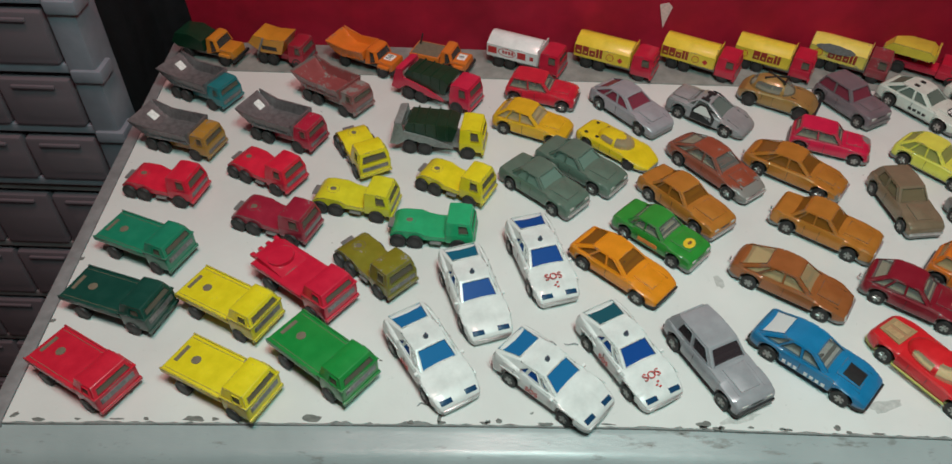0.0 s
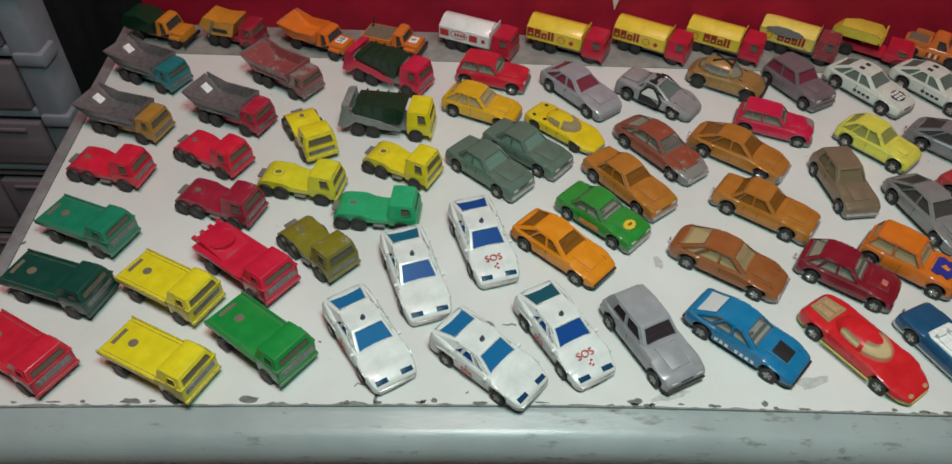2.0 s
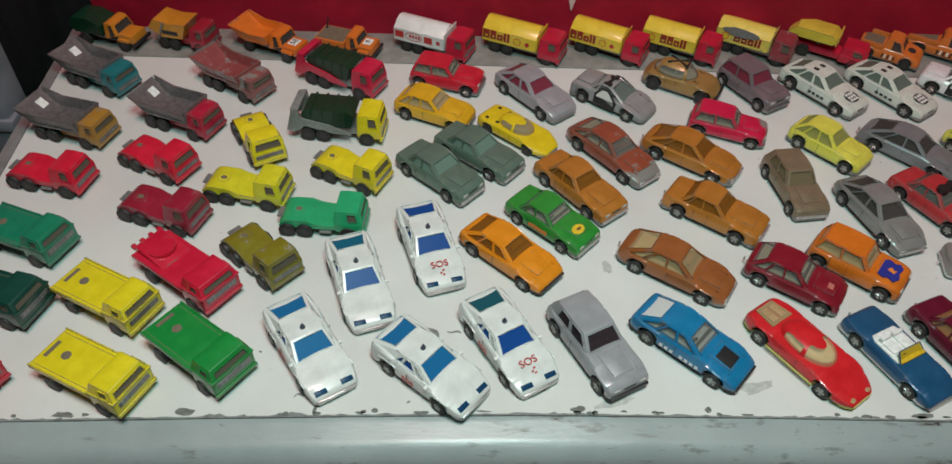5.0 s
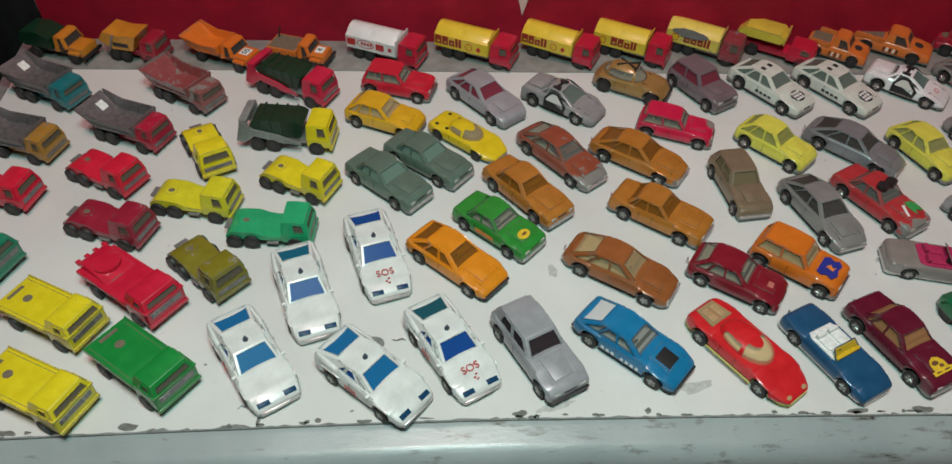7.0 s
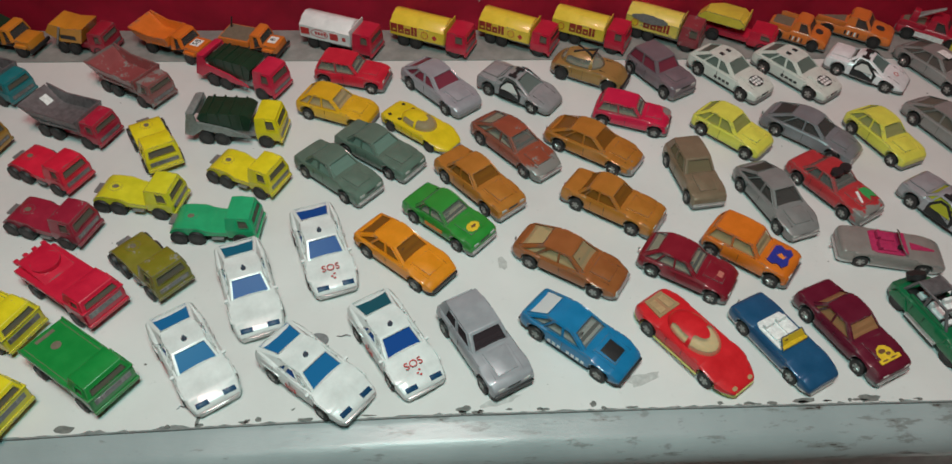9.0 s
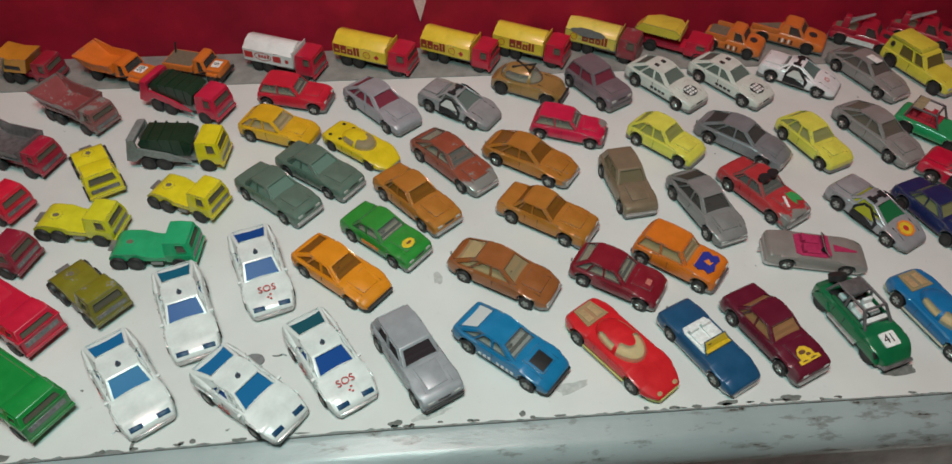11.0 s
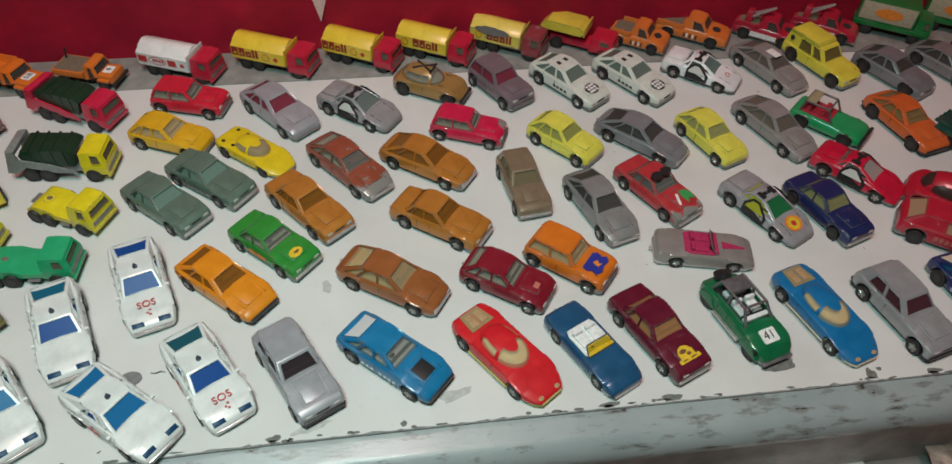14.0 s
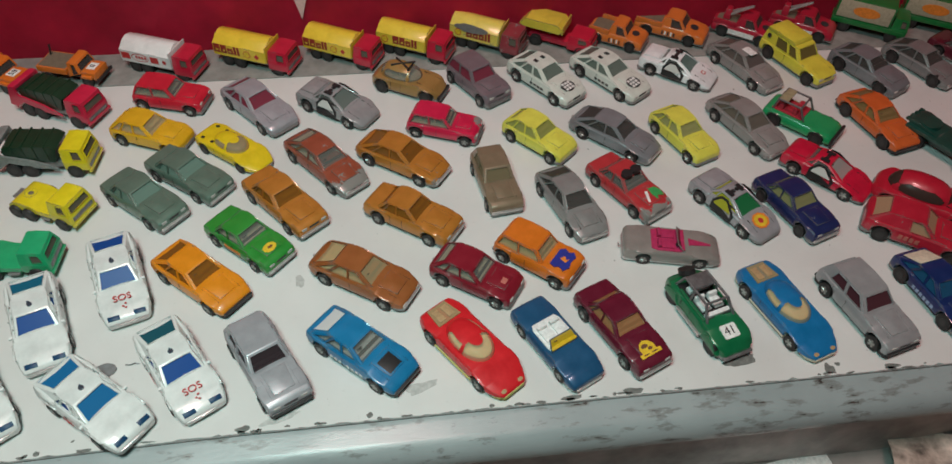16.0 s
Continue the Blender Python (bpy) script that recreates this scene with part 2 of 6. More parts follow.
def greenhouse(base_r, roof_r, roof_f, base_f, z_r, z_f, z_roof, wb, wr, splits, rim=1.0, bow=0.0, blind=()):
    """Roof, pillars and window openings above the belt line. Returns the painted frame and the panes."""
    us = [0.0, *splits, 1.0]
    bm = bmesh.new()
    rows = {}
    for s in (-1, 1):
        low = [bm.verts.new((base_r + (base_f - base_r) * u, s * (wb - bow * (2 * u - 1) ** 2), z_r + (z_f - z_r) * u)) for u in us]
        high = [bm.verts.new((roof_r + (roof_f - roof_r) * u, s * (wr - bow * (2 * u - 1) ** 2), z_roof - 0.5 * (2 * u - 1) ** 2)) for u in us]
        rows[s] = low, high
    for s in (-1, 1):
        low, high = rows[s]
        for i in range(len(us) - 1):
            f = bm.faces.new((low[i], low[i + 1], high[i + 1], high[i]))
            f.material_index = 0 if ("side%d" % i) in blind else 1
    for i in range(len(us) - 1):
        bm.faces.new((rows[-1][1][i], rows[-1][1][i + 1], rows[1][1][i + 1], rows[1][1][i]))
    f = bm.faces.new((rows[-1][0][-1], rows[1][0][-1], rows[1][1][-1], rows[-1][1][-1]))
    f.material_index = 0 if "front" in blind else 2
    f = bm.faces.new((rows[-1][0][0], rows[-1][1][0], rows[1][1][0], rows[1][0][0]))
    f.material_index = 0 if "back" in blind else 3
    bmesh.ops.recalc_face_normals(bm, faces=bm.faces)
    tops = {v for s in (-1, 1) for v in rows[s][1]}
    rimmed = [e for e in bm.edges if all(v in tops for v in e.verts) and len({round(v.co.y, 3) for v in e.verts}) == 1 or (all(v in tops for v in e.verts) and min(v.co.x for v in e.verts) > max(x.co.x for x in tops) - 0.01) or (all(v in tops for v in e.verts) and max(v.co.x for v in e.verts) < min(x.co.x for x in tops) + 0.01)]
    ends = [e for e in bm.edges if len({v in tops for v in e.verts}) == 2 and (abs(e.verts[0].co.x - base_r) < 0.01 or abs(e.verts[1].co.x - base_r) < 0.01 or abs(e.verts[0].co.x - base_f) < 0.01 or abs(e.verts[1].co.x - base_f) < 0.01)]
    bmesh.ops.bevel(bm, geom=list(set(rimmed + ends)), offset=0.8, segments=2, profile=0.6, affect="EDGES", material=0)
    panes = [f for f in bm.faces if f.material_index > 0 and f.calc_area() > 5]
    for f in bm.faces:
        if f.material_index > 0 and f not in panes:
            f.material_index = 0
    bmesh.ops.inset_individual(bm, faces=panes, thickness=rim * 0.52, use_even_offset=True)
    out = [([v.co.copy() for v in f.verts], f.normal.copy(), f.material_index) for f in panes]
    for f in panes:
        inner = bmesh.ops.extrude_face_region(bm, geom=[f])["geom"]
        bmesh.ops.translate(bm, verts=[v for v in inner if isinstance(v, bmesh.types.BMVert)], vec=-f.normal * 0.7)
        bmesh.ops.delete(bm, geom=[g for g in inner if isinstance(g, bmesh.types.BMFace)], context="FACES_ONLY")
        if f.is_valid:
            bmesh.ops.delete(bm, geom=[f], context="FACES_ONLY")
    for f in bm.faces:
        f.material_index = 0
    return bm, out


def pane_mesh(points, normal, sink=0.35, thick=0.25, swell=0.0):
    bm = bmesh.new()
    a = [bm.verts.new(p - normal * sink) for p in points]
    f = bm.faces.new(a)
    if swell:
        mid = sum((p for p in points), Vector()) / len(points) + normal * swell
        bmesh.ops.poke(bm, faces=[f])
        c = [v for v in bm.verts if v not in a][0]
        c.co = mid
        bmesh.ops.subdivide_edges(bm, edges=[e for e in bm.edges if c in e.verts], cuts=2, use_grid_fill=True)
    return bm


def wheel_meshes():
    tyre = bmesh.new()
    bmesh.ops.create_cone(tyre, cap_ends=True, segments=20, radius1=1, radius2=1, depth=0.86, matrix=Matrix.Rotation(math.pi / 2, 4, "X"))
    bmesh.ops.bevel(tyre, geom=[e for e in tyre.edges if len(e.link_faces) == 2 and any(len(f.verts) > 4 for f in e.link_faces)], offset=0.12, segments=2, affect="EDGES", profile=0.5)
    for f in [f for f in tyre.faces if len(f.verts) > 4]:
        g = bmesh.ops.inset_individual(tyre, faces=[f], thickness=0.26)
        bmesh.ops.translate(tyre, verts=f.verts, vec=(0, -0.06 if f.normal.y > 0 else 0.06, 0))
    tyre = mesh_of("tyre", tyre, RUBBER)
    hub = bmesh.new()
    for s in (-1, 1):
        n = 30
        rim = [hub.verts.new((0.54 * math.cos(6.28318 * i / n), s * 0.41, 0.54 * math.sin(6.28318 * i / n))) for i in range(n)]
        inn = [hub.verts.new(((0.46 if i % 6 in (0, 1, 5) else 0.30) * math.cos(6.28318 * i / n), s * (0.42 if i % 6 in (0, 1, 5) else 0.36), (0.46 if i % 6 in (0, 1, 5) else 0.30) * math.sin(6.28318 * i / n))) for i in range(n)]
        c = hub.verts.new((0, s * 0.47, 0))
        for i in range(n):
            j = (i + 1) % n
            if i % 6 not in (2, 3):
                hub.faces.new((rim[i], rim[j], inn[j], inn[i]))
            hub.faces.new((inn[i], inn[j], c))
    hub = mesh_of("hub", hub, HUB)
    cap = bmesh.new()
    bmesh.ops.create_cone(cap, cap_ends=True, segments=16, radius1=0.5, radius2=0.5, depth=0.80, matrix=Matrix.Rotation(math.pi / 2, 4, "X"))
    cap = mesh_of("hub", cap, plain("dark_hub", (0.03, 0.028, 0.028), 0.5))
    return tyre, hub, cap


TYRE, SPOKED, DARK_HUB = wheel_meshes()


def wheel(parent, x, y, r=5.2, width=5.0, hub=None):
    w = new("wheel", TYRE)
    w.parent = parent
    w.matrix_basis = Matrix.LocRotScale((x * MM, y * MM, r * MM), Euler((0, random.uniform(0, 6.2), 0)), (r, width / 0.86, r))
    h = new("hub", hub or SPOKED)
    h.parent = w
    return w


def axle_set(parent, axles, track, r=5.2, hub=None, width=5.0):
    for x in axles:
        for s in (-1, 1):
            wheel(parent, x, s * (track - width / 2), r, width, hub)


def lettering(text, size, mat, depth=0.12):
    cu = bpy.data.curves.new("lettering", "FONT")
    cu.body, cu.size, cu.align_x, cu.align_y, cu.extrude = text, size * MM, "CENTER", "CENTER", depth * MM
    ob = bpy.data.objects.new("lettering", cu)
    scene.collection.objects.link(ob)
    bpy.context.view_layer.update()
    me = bpy.data.meshes.new_from_object(ob.evaluated_get(bpy.context.evaluated_depsgraph_get()))
    bpy.data.objects.remove(ob)
    bpy.data.curves.remove(cu)
    me.materials.clear()
    me.materials.append(mat)
    return me


# ---- toy cars ----
# tail to nose in millimetres: top line, roof stations, windows
KINDS = {
    "alpine": dict(L=73, W=31, top=[(0, 14.2), (2.5, 17.8), (14, 17.4), (38, 14.6), (48, 13.6), (64, 10.4), (71, 8.0), (73, 6.4)], ax=(16, 57), house=(1.2, 19.0, 36, 48.2, 17.6, 13.6, 21.4, 13.0, 10.6), splits=(0.38, 0.52, 0.80), rim=1.9, nose=0.16, tail=0.10),
    "golf": dict(L=69, W=29, top=[(0, 13), (2, 15), (44, 15), (65, 12.6), (69, 10.5)], ax=(12.5, 58), house=(1.5, 7, 34, 43.5, 14.6, 14.4, 23.6, 12.8, 10.6), splits=(0.20, 0.56), rim=2.1, nose=0.05, tail=0.08, blind=("side0",)),
    "fastback": dict(L=76, W=29, top=[(0, 10.5), (5, 13.4), (50, 14), (68, 10.8), (76, 7.6)], ax=(15, 62), house=(4, 22, 40.5, 53, 13, 13.2, 21.5, 12.5, 9.6), splits=(0.26, 0.62), rim=1.2, nose=0.2, tail=0.22),
    "saloon": dict(L=74, W=28.5, top=[(0, 12.6), (2, 14.4), (18, 14.8), (50, 14.8), (70, 13), (74, 11)], ax=(14, 59), house=(12.5, 21, 38, 48, 14.2, 14.2, 22.2, 12.6, 10.2), splits=(0.16, 0.50), rim=1.1, nose=0.06, tail=0.06),
    "coupe": dict(L=70, W=29, top=[(0, 12), (2, 13.8), (48, 13.8), (65, 10.8), (70, 8.2)], ax=(13.5, 57), house=(2.5, 17.5, 34.5, 46.5, 13.4, 13.2, 21, 12.6, 9.8), splits=(0.30, 0.64), rim=1.5, nose=0.14, tail=0.1),
    "hatch": dict(L=67, W=28, top=[(0, 12.5), (2, 14.2), (44, 14.2), (62, 12.2), (67, 9.5)], ax=(12.5, 56.5), house=(2, 13, 33.5, 43.5, 13.8, 13.8, 22, 12.4, 9.8), splits=(0.26, 0.60), rim=1.2, nose=0.12, tail=0.14),
    "mini": dict(L=63, W=28, top=[(0, 13), (2, 15), (42, 15), (60, 13.6), (63, 11.5)], ax=(9, 53), house=(1.5, 6, 33, 41, 14.6, 14.4, 24, 12.2, 10.2), splits=(0.5,), rim=1.4, nose=0.1, tail=0.1),
    "bubble": dict(L=78, W=30, top=[(0, 10), (3, 12.4), (24, 13.2), (50, 12.4), (61, 11.2), (70, 8.6), (78, 6.2)], ax=(15, 60.5), house=(15, 25, 38, 54, 12.8, 11.8, 19.4, 11.6, 8.4), splits=(0.45, 0.72), rim=1.1, nose=0.40, tail=0.26, dome=(37, 11.6, 18.5, 11.4, 7.2, 0.10, 0.62, -2.0, 1.5)),
    "wedge": dict(L=70, W=30, top=[(0, 12), (2, 14.2), (22, 14.6), (44, 12.8), (57, 11.0), (64, 8.6), (70, 5.6)], ax=(13, 55.5), house=(17, 24, 35, 51, 14.0, 11.8, 19.3, 12.6, 8.8), splits=(0.2,), rim=1.1, nose=0.22, tail=0.06),
    "van": dict(L=70, W=28, top=[(0, 14), (46, 14.4), (64, 12.6), (70, 10)], ax=(12.5, 59), house=(0.6, 2.5, 38, 46, 13.8, 13.8, 24, 12.8, 11.2), splits=(0.36, 0.72), rim=2.0, nose=0.2, tail=0.05),
    "beetle": dict(L=66, W=28, top=[(0, 9.5), (6, 13.5), (48, 14.5), (60, 12), (66, 7.8)], ax=(12, 55), house=(10, 17, 34, 42, 13.6, 13.8, 22, 10.5, 8.6), splits=(0.45,), rim=1.4, nose=0.42, tail=0.40, dome=(26, 12.4, 20, 12.2, 11.2, 0.42, 0.60)),
}

KINDS["buggy"] = dict({k: v for k, v in KINDS["beetle"].items() if k != "dome"}, nose=0.30, tail=0.3)
KINDS["bug"] = dict(KINDS["beetle"], dome=(27, 12.4, 21, 12.4, 11.6, 0.72, 0.66))


for k in ("golf", "saloon", "hatch", "coupe", "mini", "fastback"):
    KINDS[k]["raised"] = 0.42


def top_pose(spec, x, y, lift=0.0, turn=0.0):
    """A pose on the body's top line at x, tilted with its slope."""
    o = (spec["ax"][0] + spec["ax"][1]) / 2
    a, b = smooth_line(spec["top"], x - 2), smooth_line(spec["top"], x + 2)
    z = smooth_line(spec["top"], x) + 0.5 - 0.25 * min(1, abs(y) / 7)
    return pose(x - o, y, z + 0.12 + lift + spec.get("raised", 0.0), 0, -math.degrees(math.atan2(b - a, 4)), 0) @ pose(0, 0, 0, 0, 0, turn)


def dome(cx, z0, rx, ry, rz, front, side, roof_from=-0.62, flat=1.0):
    """A rounded canopy as separate meshes: the painted roof, the front glass and the two side panes."""
    out = {}
    for which in ("roof", "windscreen", "side_window", "side_window_far", "rear_window"):
        bm = bmesh.new()
        bmesh.ops.create_uvsphere(bm, u_segments=96, v_segments=56, radius=1)
        drop = []
        for f in bm.faces:
            c = f.calc_center_median()
            kind = "roof"
            if c.z < -0.05:
                kind = "none"
            elif c.x > front + 0.12 * (1 - c.z) and c.z < 0.90:
                kind = "windscreen"
            elif c.x < roof_from and c.z < 0.8 and abs(c.y) < 0.6:
                kind = "rear_window"
            elif abs(c.y) > side and 0.2 < c.z < 0.72 and -0.55 < c.x < front - 0.06:
                kind = "side_window" if c.y < 0 else "side_window_far"
            if kind != which:
                drop.append(f)
        bmesh.ops.delete(bm, geom=drop, context="FACES")
        shrink = 1.0 if which == "roof" else 0.985
        for v in bm.verts:
            bx = math.copysign(abs(v.co.x) ** 0.8, v.co.x)
            up = math.copysign(1 - (1 - min(1.0, abs(v.co.z))) ** flat, v.co.z)
            v.co = (cx + bx * rx * shrink, v.co.y * ry * shrink, z0 + up * rz * shrink)
        out[which] = bm
    return out


def toy_car(kind, x, y, heading, mat, glass, label, inside=CREAM, base=BASE, scale=1.0, blind=(), hook=False, wheels=5.2, hub=None, rear_glass=None, front_glass=None, roof=None, lights=True, seats=True, name="toy_car", z=0.0, open_top=False):
    spec = KINDS[kind]
    car = thing(name, x, y, z, heading, label, "toy car")
    resize(car, scale, scale * 1.04, scale * 1.05)
    o = (spec["ax"][0] + spec["ax"][1]) / 2
    back = pose(-o, 0, 0)
    L, W = spec["L"], spec["W"]
    part("body", body_shell(L, W, spec["top"], 3.6, spec["ax"], wheels + 1.3, spec["nose"], spec["tail"]), mat, car, at=back, sharp=30)
    if open_top:
        panes = []
    elif "dome" in spec:
        panes = []
        for which, bm in dome(*spec["dome"]).items():
            g = roof or mat if which == "roof" else (rear_glass or glass) if which == "rear_window" else (front_glass or glass) if which == "windscreen" else glass
            if not bm.faces:
                bm.free()
                continue
            part(which.replace("_far", ""), bm, g, car, at=back)
        cx, z0, rx, ry = spec["dome"][:4]
        part("interior", ring_plate(rx * 0.9, ry * 0.86, 0, 0.5), inside, car, at=pose(cx - o, 0, smooth_line(spec["top"], cx) + 0.7))
        for sy in (-1, 1):
            part("seat", boxed(-2.0, 0.6, sy * 4.2 - 2.6, sy * 4.2 + 2.6, 0, 4.0, bevel=0.8, taper=(0.5, 0.4)), inside, car, at=pose(cx + 2 - o, 0, smooth_line(spec["top"], cx) + 1.2))
    else:
        bm, panes = greenhouse(*spec["house"], spec["splits"], spec["rim"], 0.5, blind or spec.get("blind", ()))
        part("roof", bm, roof or mat, car, at=back)
    names = {1: "side_window", 2: "windscreen", 3: "rear_window"}
    for points, normal, k in panes:
        g = rear_glass if k == 3 and rear_glass else front_glass if k == 2 and front_glass else glass
        part(names[k], pane_mesh(points, normal, 0.3, swell=0.0), g, car, at=back)
    r = spec["house"]
    if seats and not open_top and "dome" not in spec:
        tail_gap = 1.6 * (r[1] - r[0]) / (r[6] - r[4]) + 1.2
        rake = (r[3] - r[2]) / (r[6] - r[5])
        nose_gap = (r[4] + 1.5 - r[5]) * rake + 0.9
        tub = boxed(r[0] + tail_gap, r[3] - nose_gap, -r[7] + 1.6, r[7] - 1.6, r[4] + 0.1, r[4] + 1.1, bevel=0.3)
        part("interior", tub, inside, car, at=back)
        fx = r[3] - (r[4] + 2.7 - r[5]) * rake - 0.9
        dash = boxed(fx - 2.2, fx, -r[7] + 2.8, r[7] - 2.8, r[4] + 1.0, r[4] + 2.3, bevel=0.5)
        part("dashboard", dash, BLACK if inside is not BLACK else HUB, car, at=back)
        part("steering_wheel", ring_plate(1.9, 1.9, 0, 0.4, 12), BLACK, car, at=pose(fx - 3.6 - o, -4.6, r[4] + 3.0, 0, -50, 0))
        for sx in (0.28, 0.60):
            for sy in (-1, 1):
                cx = r[0] + (r[3] - r[0]) * sx
                if cx < r[1] + 1 or cx > r[2]:
                    continue
                part("seat", boxed(cx - 1.6, cx + 0.6, sy * 4.6 - 3.2, sy * 4.6 + 3.2, r[4] + 1.2, min(r[6] - 2.2, r[4] + 5.6), bevel=0.7, taper=(0.5, 0.4)), inside, car, at=back)
    # base plate with bumpers fore and aft
    def half_at(x):
        u, end = x / L, min(x, L - x)
        w = W / 2 * (1 - spec["nose"] * max(0.0, (u - 0.80) / 0.20) ** 2.2 - spec["tail"] * max(0.0, (0.14 - u) / 0.14) ** 2.2)
        return w * (0.90 + 0.10 * math.sqrt(max(0.0, 1 - (1 - min(end, 2.2) / 2.2) ** 2)))

    side = [(-0.5, half_at(0) * 0.93)] + [(L * u, half_at(L * u) * k) for u, k in ((0.02, 0.95), (0.06, 0.93), (0.14, 0.80), (0.8, 0.80), (0.87, 0.86), (0.93, 0.95), (0.97, 0.96))] + [(L - 0.3, half_at(L - 0.3) * 0.96), (L + 0.5, half_at(L) * 0.93)]
    bumper = side + [(x, -w) for x, w in side[::-1]]
    part("base_plate", slab(bumper, 2.7, 5.2, 0.4), base, car, "grey metal base plate with bumpers", at=back)
    if kind in ("golf", "saloon", "fastback", "mini") or (kind == "coupe" and base is BLACK):
        for x0, x1, w in ((L - 1.5, L + 1.2, half_at(L) + 0.2), (-1.2, 1.5, half_at(0) + 0.2)):
            part("bumper", boxed(x0, x1, -w, w, 4.9, 7.0, bevel=0.5), BLACK if base is BLACK else GREY_METAL if kind == "mini" else CHROME, car, at=back)
    if lights:
        for s in (-1, 1):
            zt = smooth_line(spec["top"], L - 2.5)
            part("grille", boxed(L - 2.0, L + 0.05, -W * 0.15, W * 0.15, max(5.3, zt - 3.2), max(6.6, zt - 1.2), bevel=0.3), BLACK, car, at=back) if s > 0 else None
            part("headlight", boxed(L - 2.6, L + 0.1, s * W * 0.29 - 2.2, s * W * 0.29 + 2.2, max(5.3, zt - 3.2), max(6.6, zt - 1.0), bevel=0.5), LENS, car, at=back)
    for s in (-1, 1):
        for u in (0.36, 0.66):
            xs = r[0] + (r[3] - r[0]) * u
            part("door_seam", boxed(xs - 0.16, xs + 0.16, s * W * 0.494 - 0.12, s * W * 0.494 + 0.12, 6.2, smooth_line(spec["top"], xs) - 1.2), BLACK, car, at=back)
    hx = min(L - 8.0, r[3] + 2.0)
    if kind in ("golf", "saloon", "hatch", "coupe", "mini", "fastback"):
        hl = (L - 7 - hx) / 2
        part("hood", slab([(-hl, -W * 0.26), (-hl, W * 0.26), (hl, W * 0.22), (hl, -W * 0.22)], -0.6, 0.32, 0.25), mat, car, at=top_pose(spec, hx + hl, 0, -0.32))
    for s in () if kind in ("bubble", "buggy", "alpine") else (-1, 1):
        part("hood_seam", boxed(-(L - 6 - hx) / 2, (L - 6 - hx) / 2, -0.14, 0.14, -0.5, 0.06), BLACK, car, at=top_pose(spec, (hx + L - 6) / 2, s * W * 0.30, -0.15 - spec.get("raised", 0.0)))
    if hook:
        bm = tube(bmesh.new(), (-0.4, 0, 4.2), (-3.2, 0, 4.4), 0.5, 8)
        tube(bm, (-3.2, 0, 3.9), (-3.2, 0, 6.4), 0.7, 8)
        part("tow_hook", bm, CHROME, car, at=back)
    axle_set(car, [a - o for a in spec["ax"]], W / 2 + 0.5, wheels, hub, 4.8)
    return car, spec


# ---- table, backdrop, cabinet ----
def table_paint():
    m, n, l, p = nodes_of("old_white_paint")
    broad = noise_node(n, l, 7, 5, 0.6)
    fine = noise_node(n, l, 160, 6, 0.7)
    speck = noise_node(n, l, 420, 2, 0.5)
    base = mix_node(n, l, ramp_node(n, l, broad.outputs["Fac"], 0.35, 0.7), (0.60, 0.585, 0.57), (0.70, 0.69, 0.675))
    grime = mix_node(n, l, ramp_node(n, l, fine.outputs["Fac"], 0.62, 0.85), base, (0.46, 0.45, 0.43))
    l.new(mix_node(n, l, ramp_node(n, l, speck.outputs["Fac"], 0.765, 0.78), grime, (0.2, 0.19, 0.18)), p.inputs["Base Color"])
    p.inputs["Roughness"].default_value = 0.42
    bump_node(n, l, p, fine.outputs["Fac"], 0.25, 0.0006)
    return m


def rail_paint():
    m, n, l, p = nodes_of("chipped_grey_green_paint")
    co = n.new("ShaderNodeTexCoord")
    stretch = n.new("ShaderNodeMapping")
    stretch.inputs["Scale"].default_value = (48, 150, 150)
    l.new(co.outputs["Object"], stretch.inputs["Vector"])
    t = n.new("ShaderNodeTexNoise")
    t.inputs["Scale"].default_value, t.inputs["Detail"].default_value, t.inputs["Roughness"].default_value = 1.0, 7, 0.66
    l.new(stretch.outputs["Vector"], t.inputs["Vector"])
    cloud = noise_node(n, l, 14, 4)
    tone = mix_node(n, l, ramp_node(n, l, cloud.outputs["Fac"], 0.3, 0.7), (0.25, 0.29, 0.295), (0.33, 0.37, 0.375))
    sep = n.new("ShaderNodeSeparateXYZ")
    l.new(co.outputs["Object"], sep.inputs[0])
    right = ramp_node(n, l, sep.outputs["X"], 0.05, 0.75)
    add = n.new("ShaderNodeMath")
    add.operation = "MULTIPLY_ADD"
    l.new(right, add.inputs[0])
    add.inputs[1].default_value = 0.10
    l.new(t.outputs["Fac"], add.inputs[2])
    rub = n.new("ShaderNodeMath")
    rub.operation = "MULTIPLY_ADD"
    l.new(ramp_node(n, l, sep.outputs["Z"], -0.016, -0.030), rub.inputs[0])
    rub.inputs[1].default_value = 0.15
    l.new(add.outputs[0], rub.inputs[2])
    add = rub
    dirt = mix_node(n, l, ramp_node(n, l, add.outputs[0], 0.60, 0.66), tone, (0.20, 0.215, 0.21))
    l.new(mix_node(n, l, ramp_node(n, l, add.outputs[0], 0.71, 0.72), dirt, (0.045, 0.035, 0.03)), p.inputs["Base Color"])
    p.inputs["Roughness"].default_value = 0.38
    p.inputs["Coat Weight"].default_value, p.inputs["Coat Roughness"].default_value = 0.14, 0.14
    bump_node(n, l, p, add.outputs[0], 0.3, 0.0012)
    return m


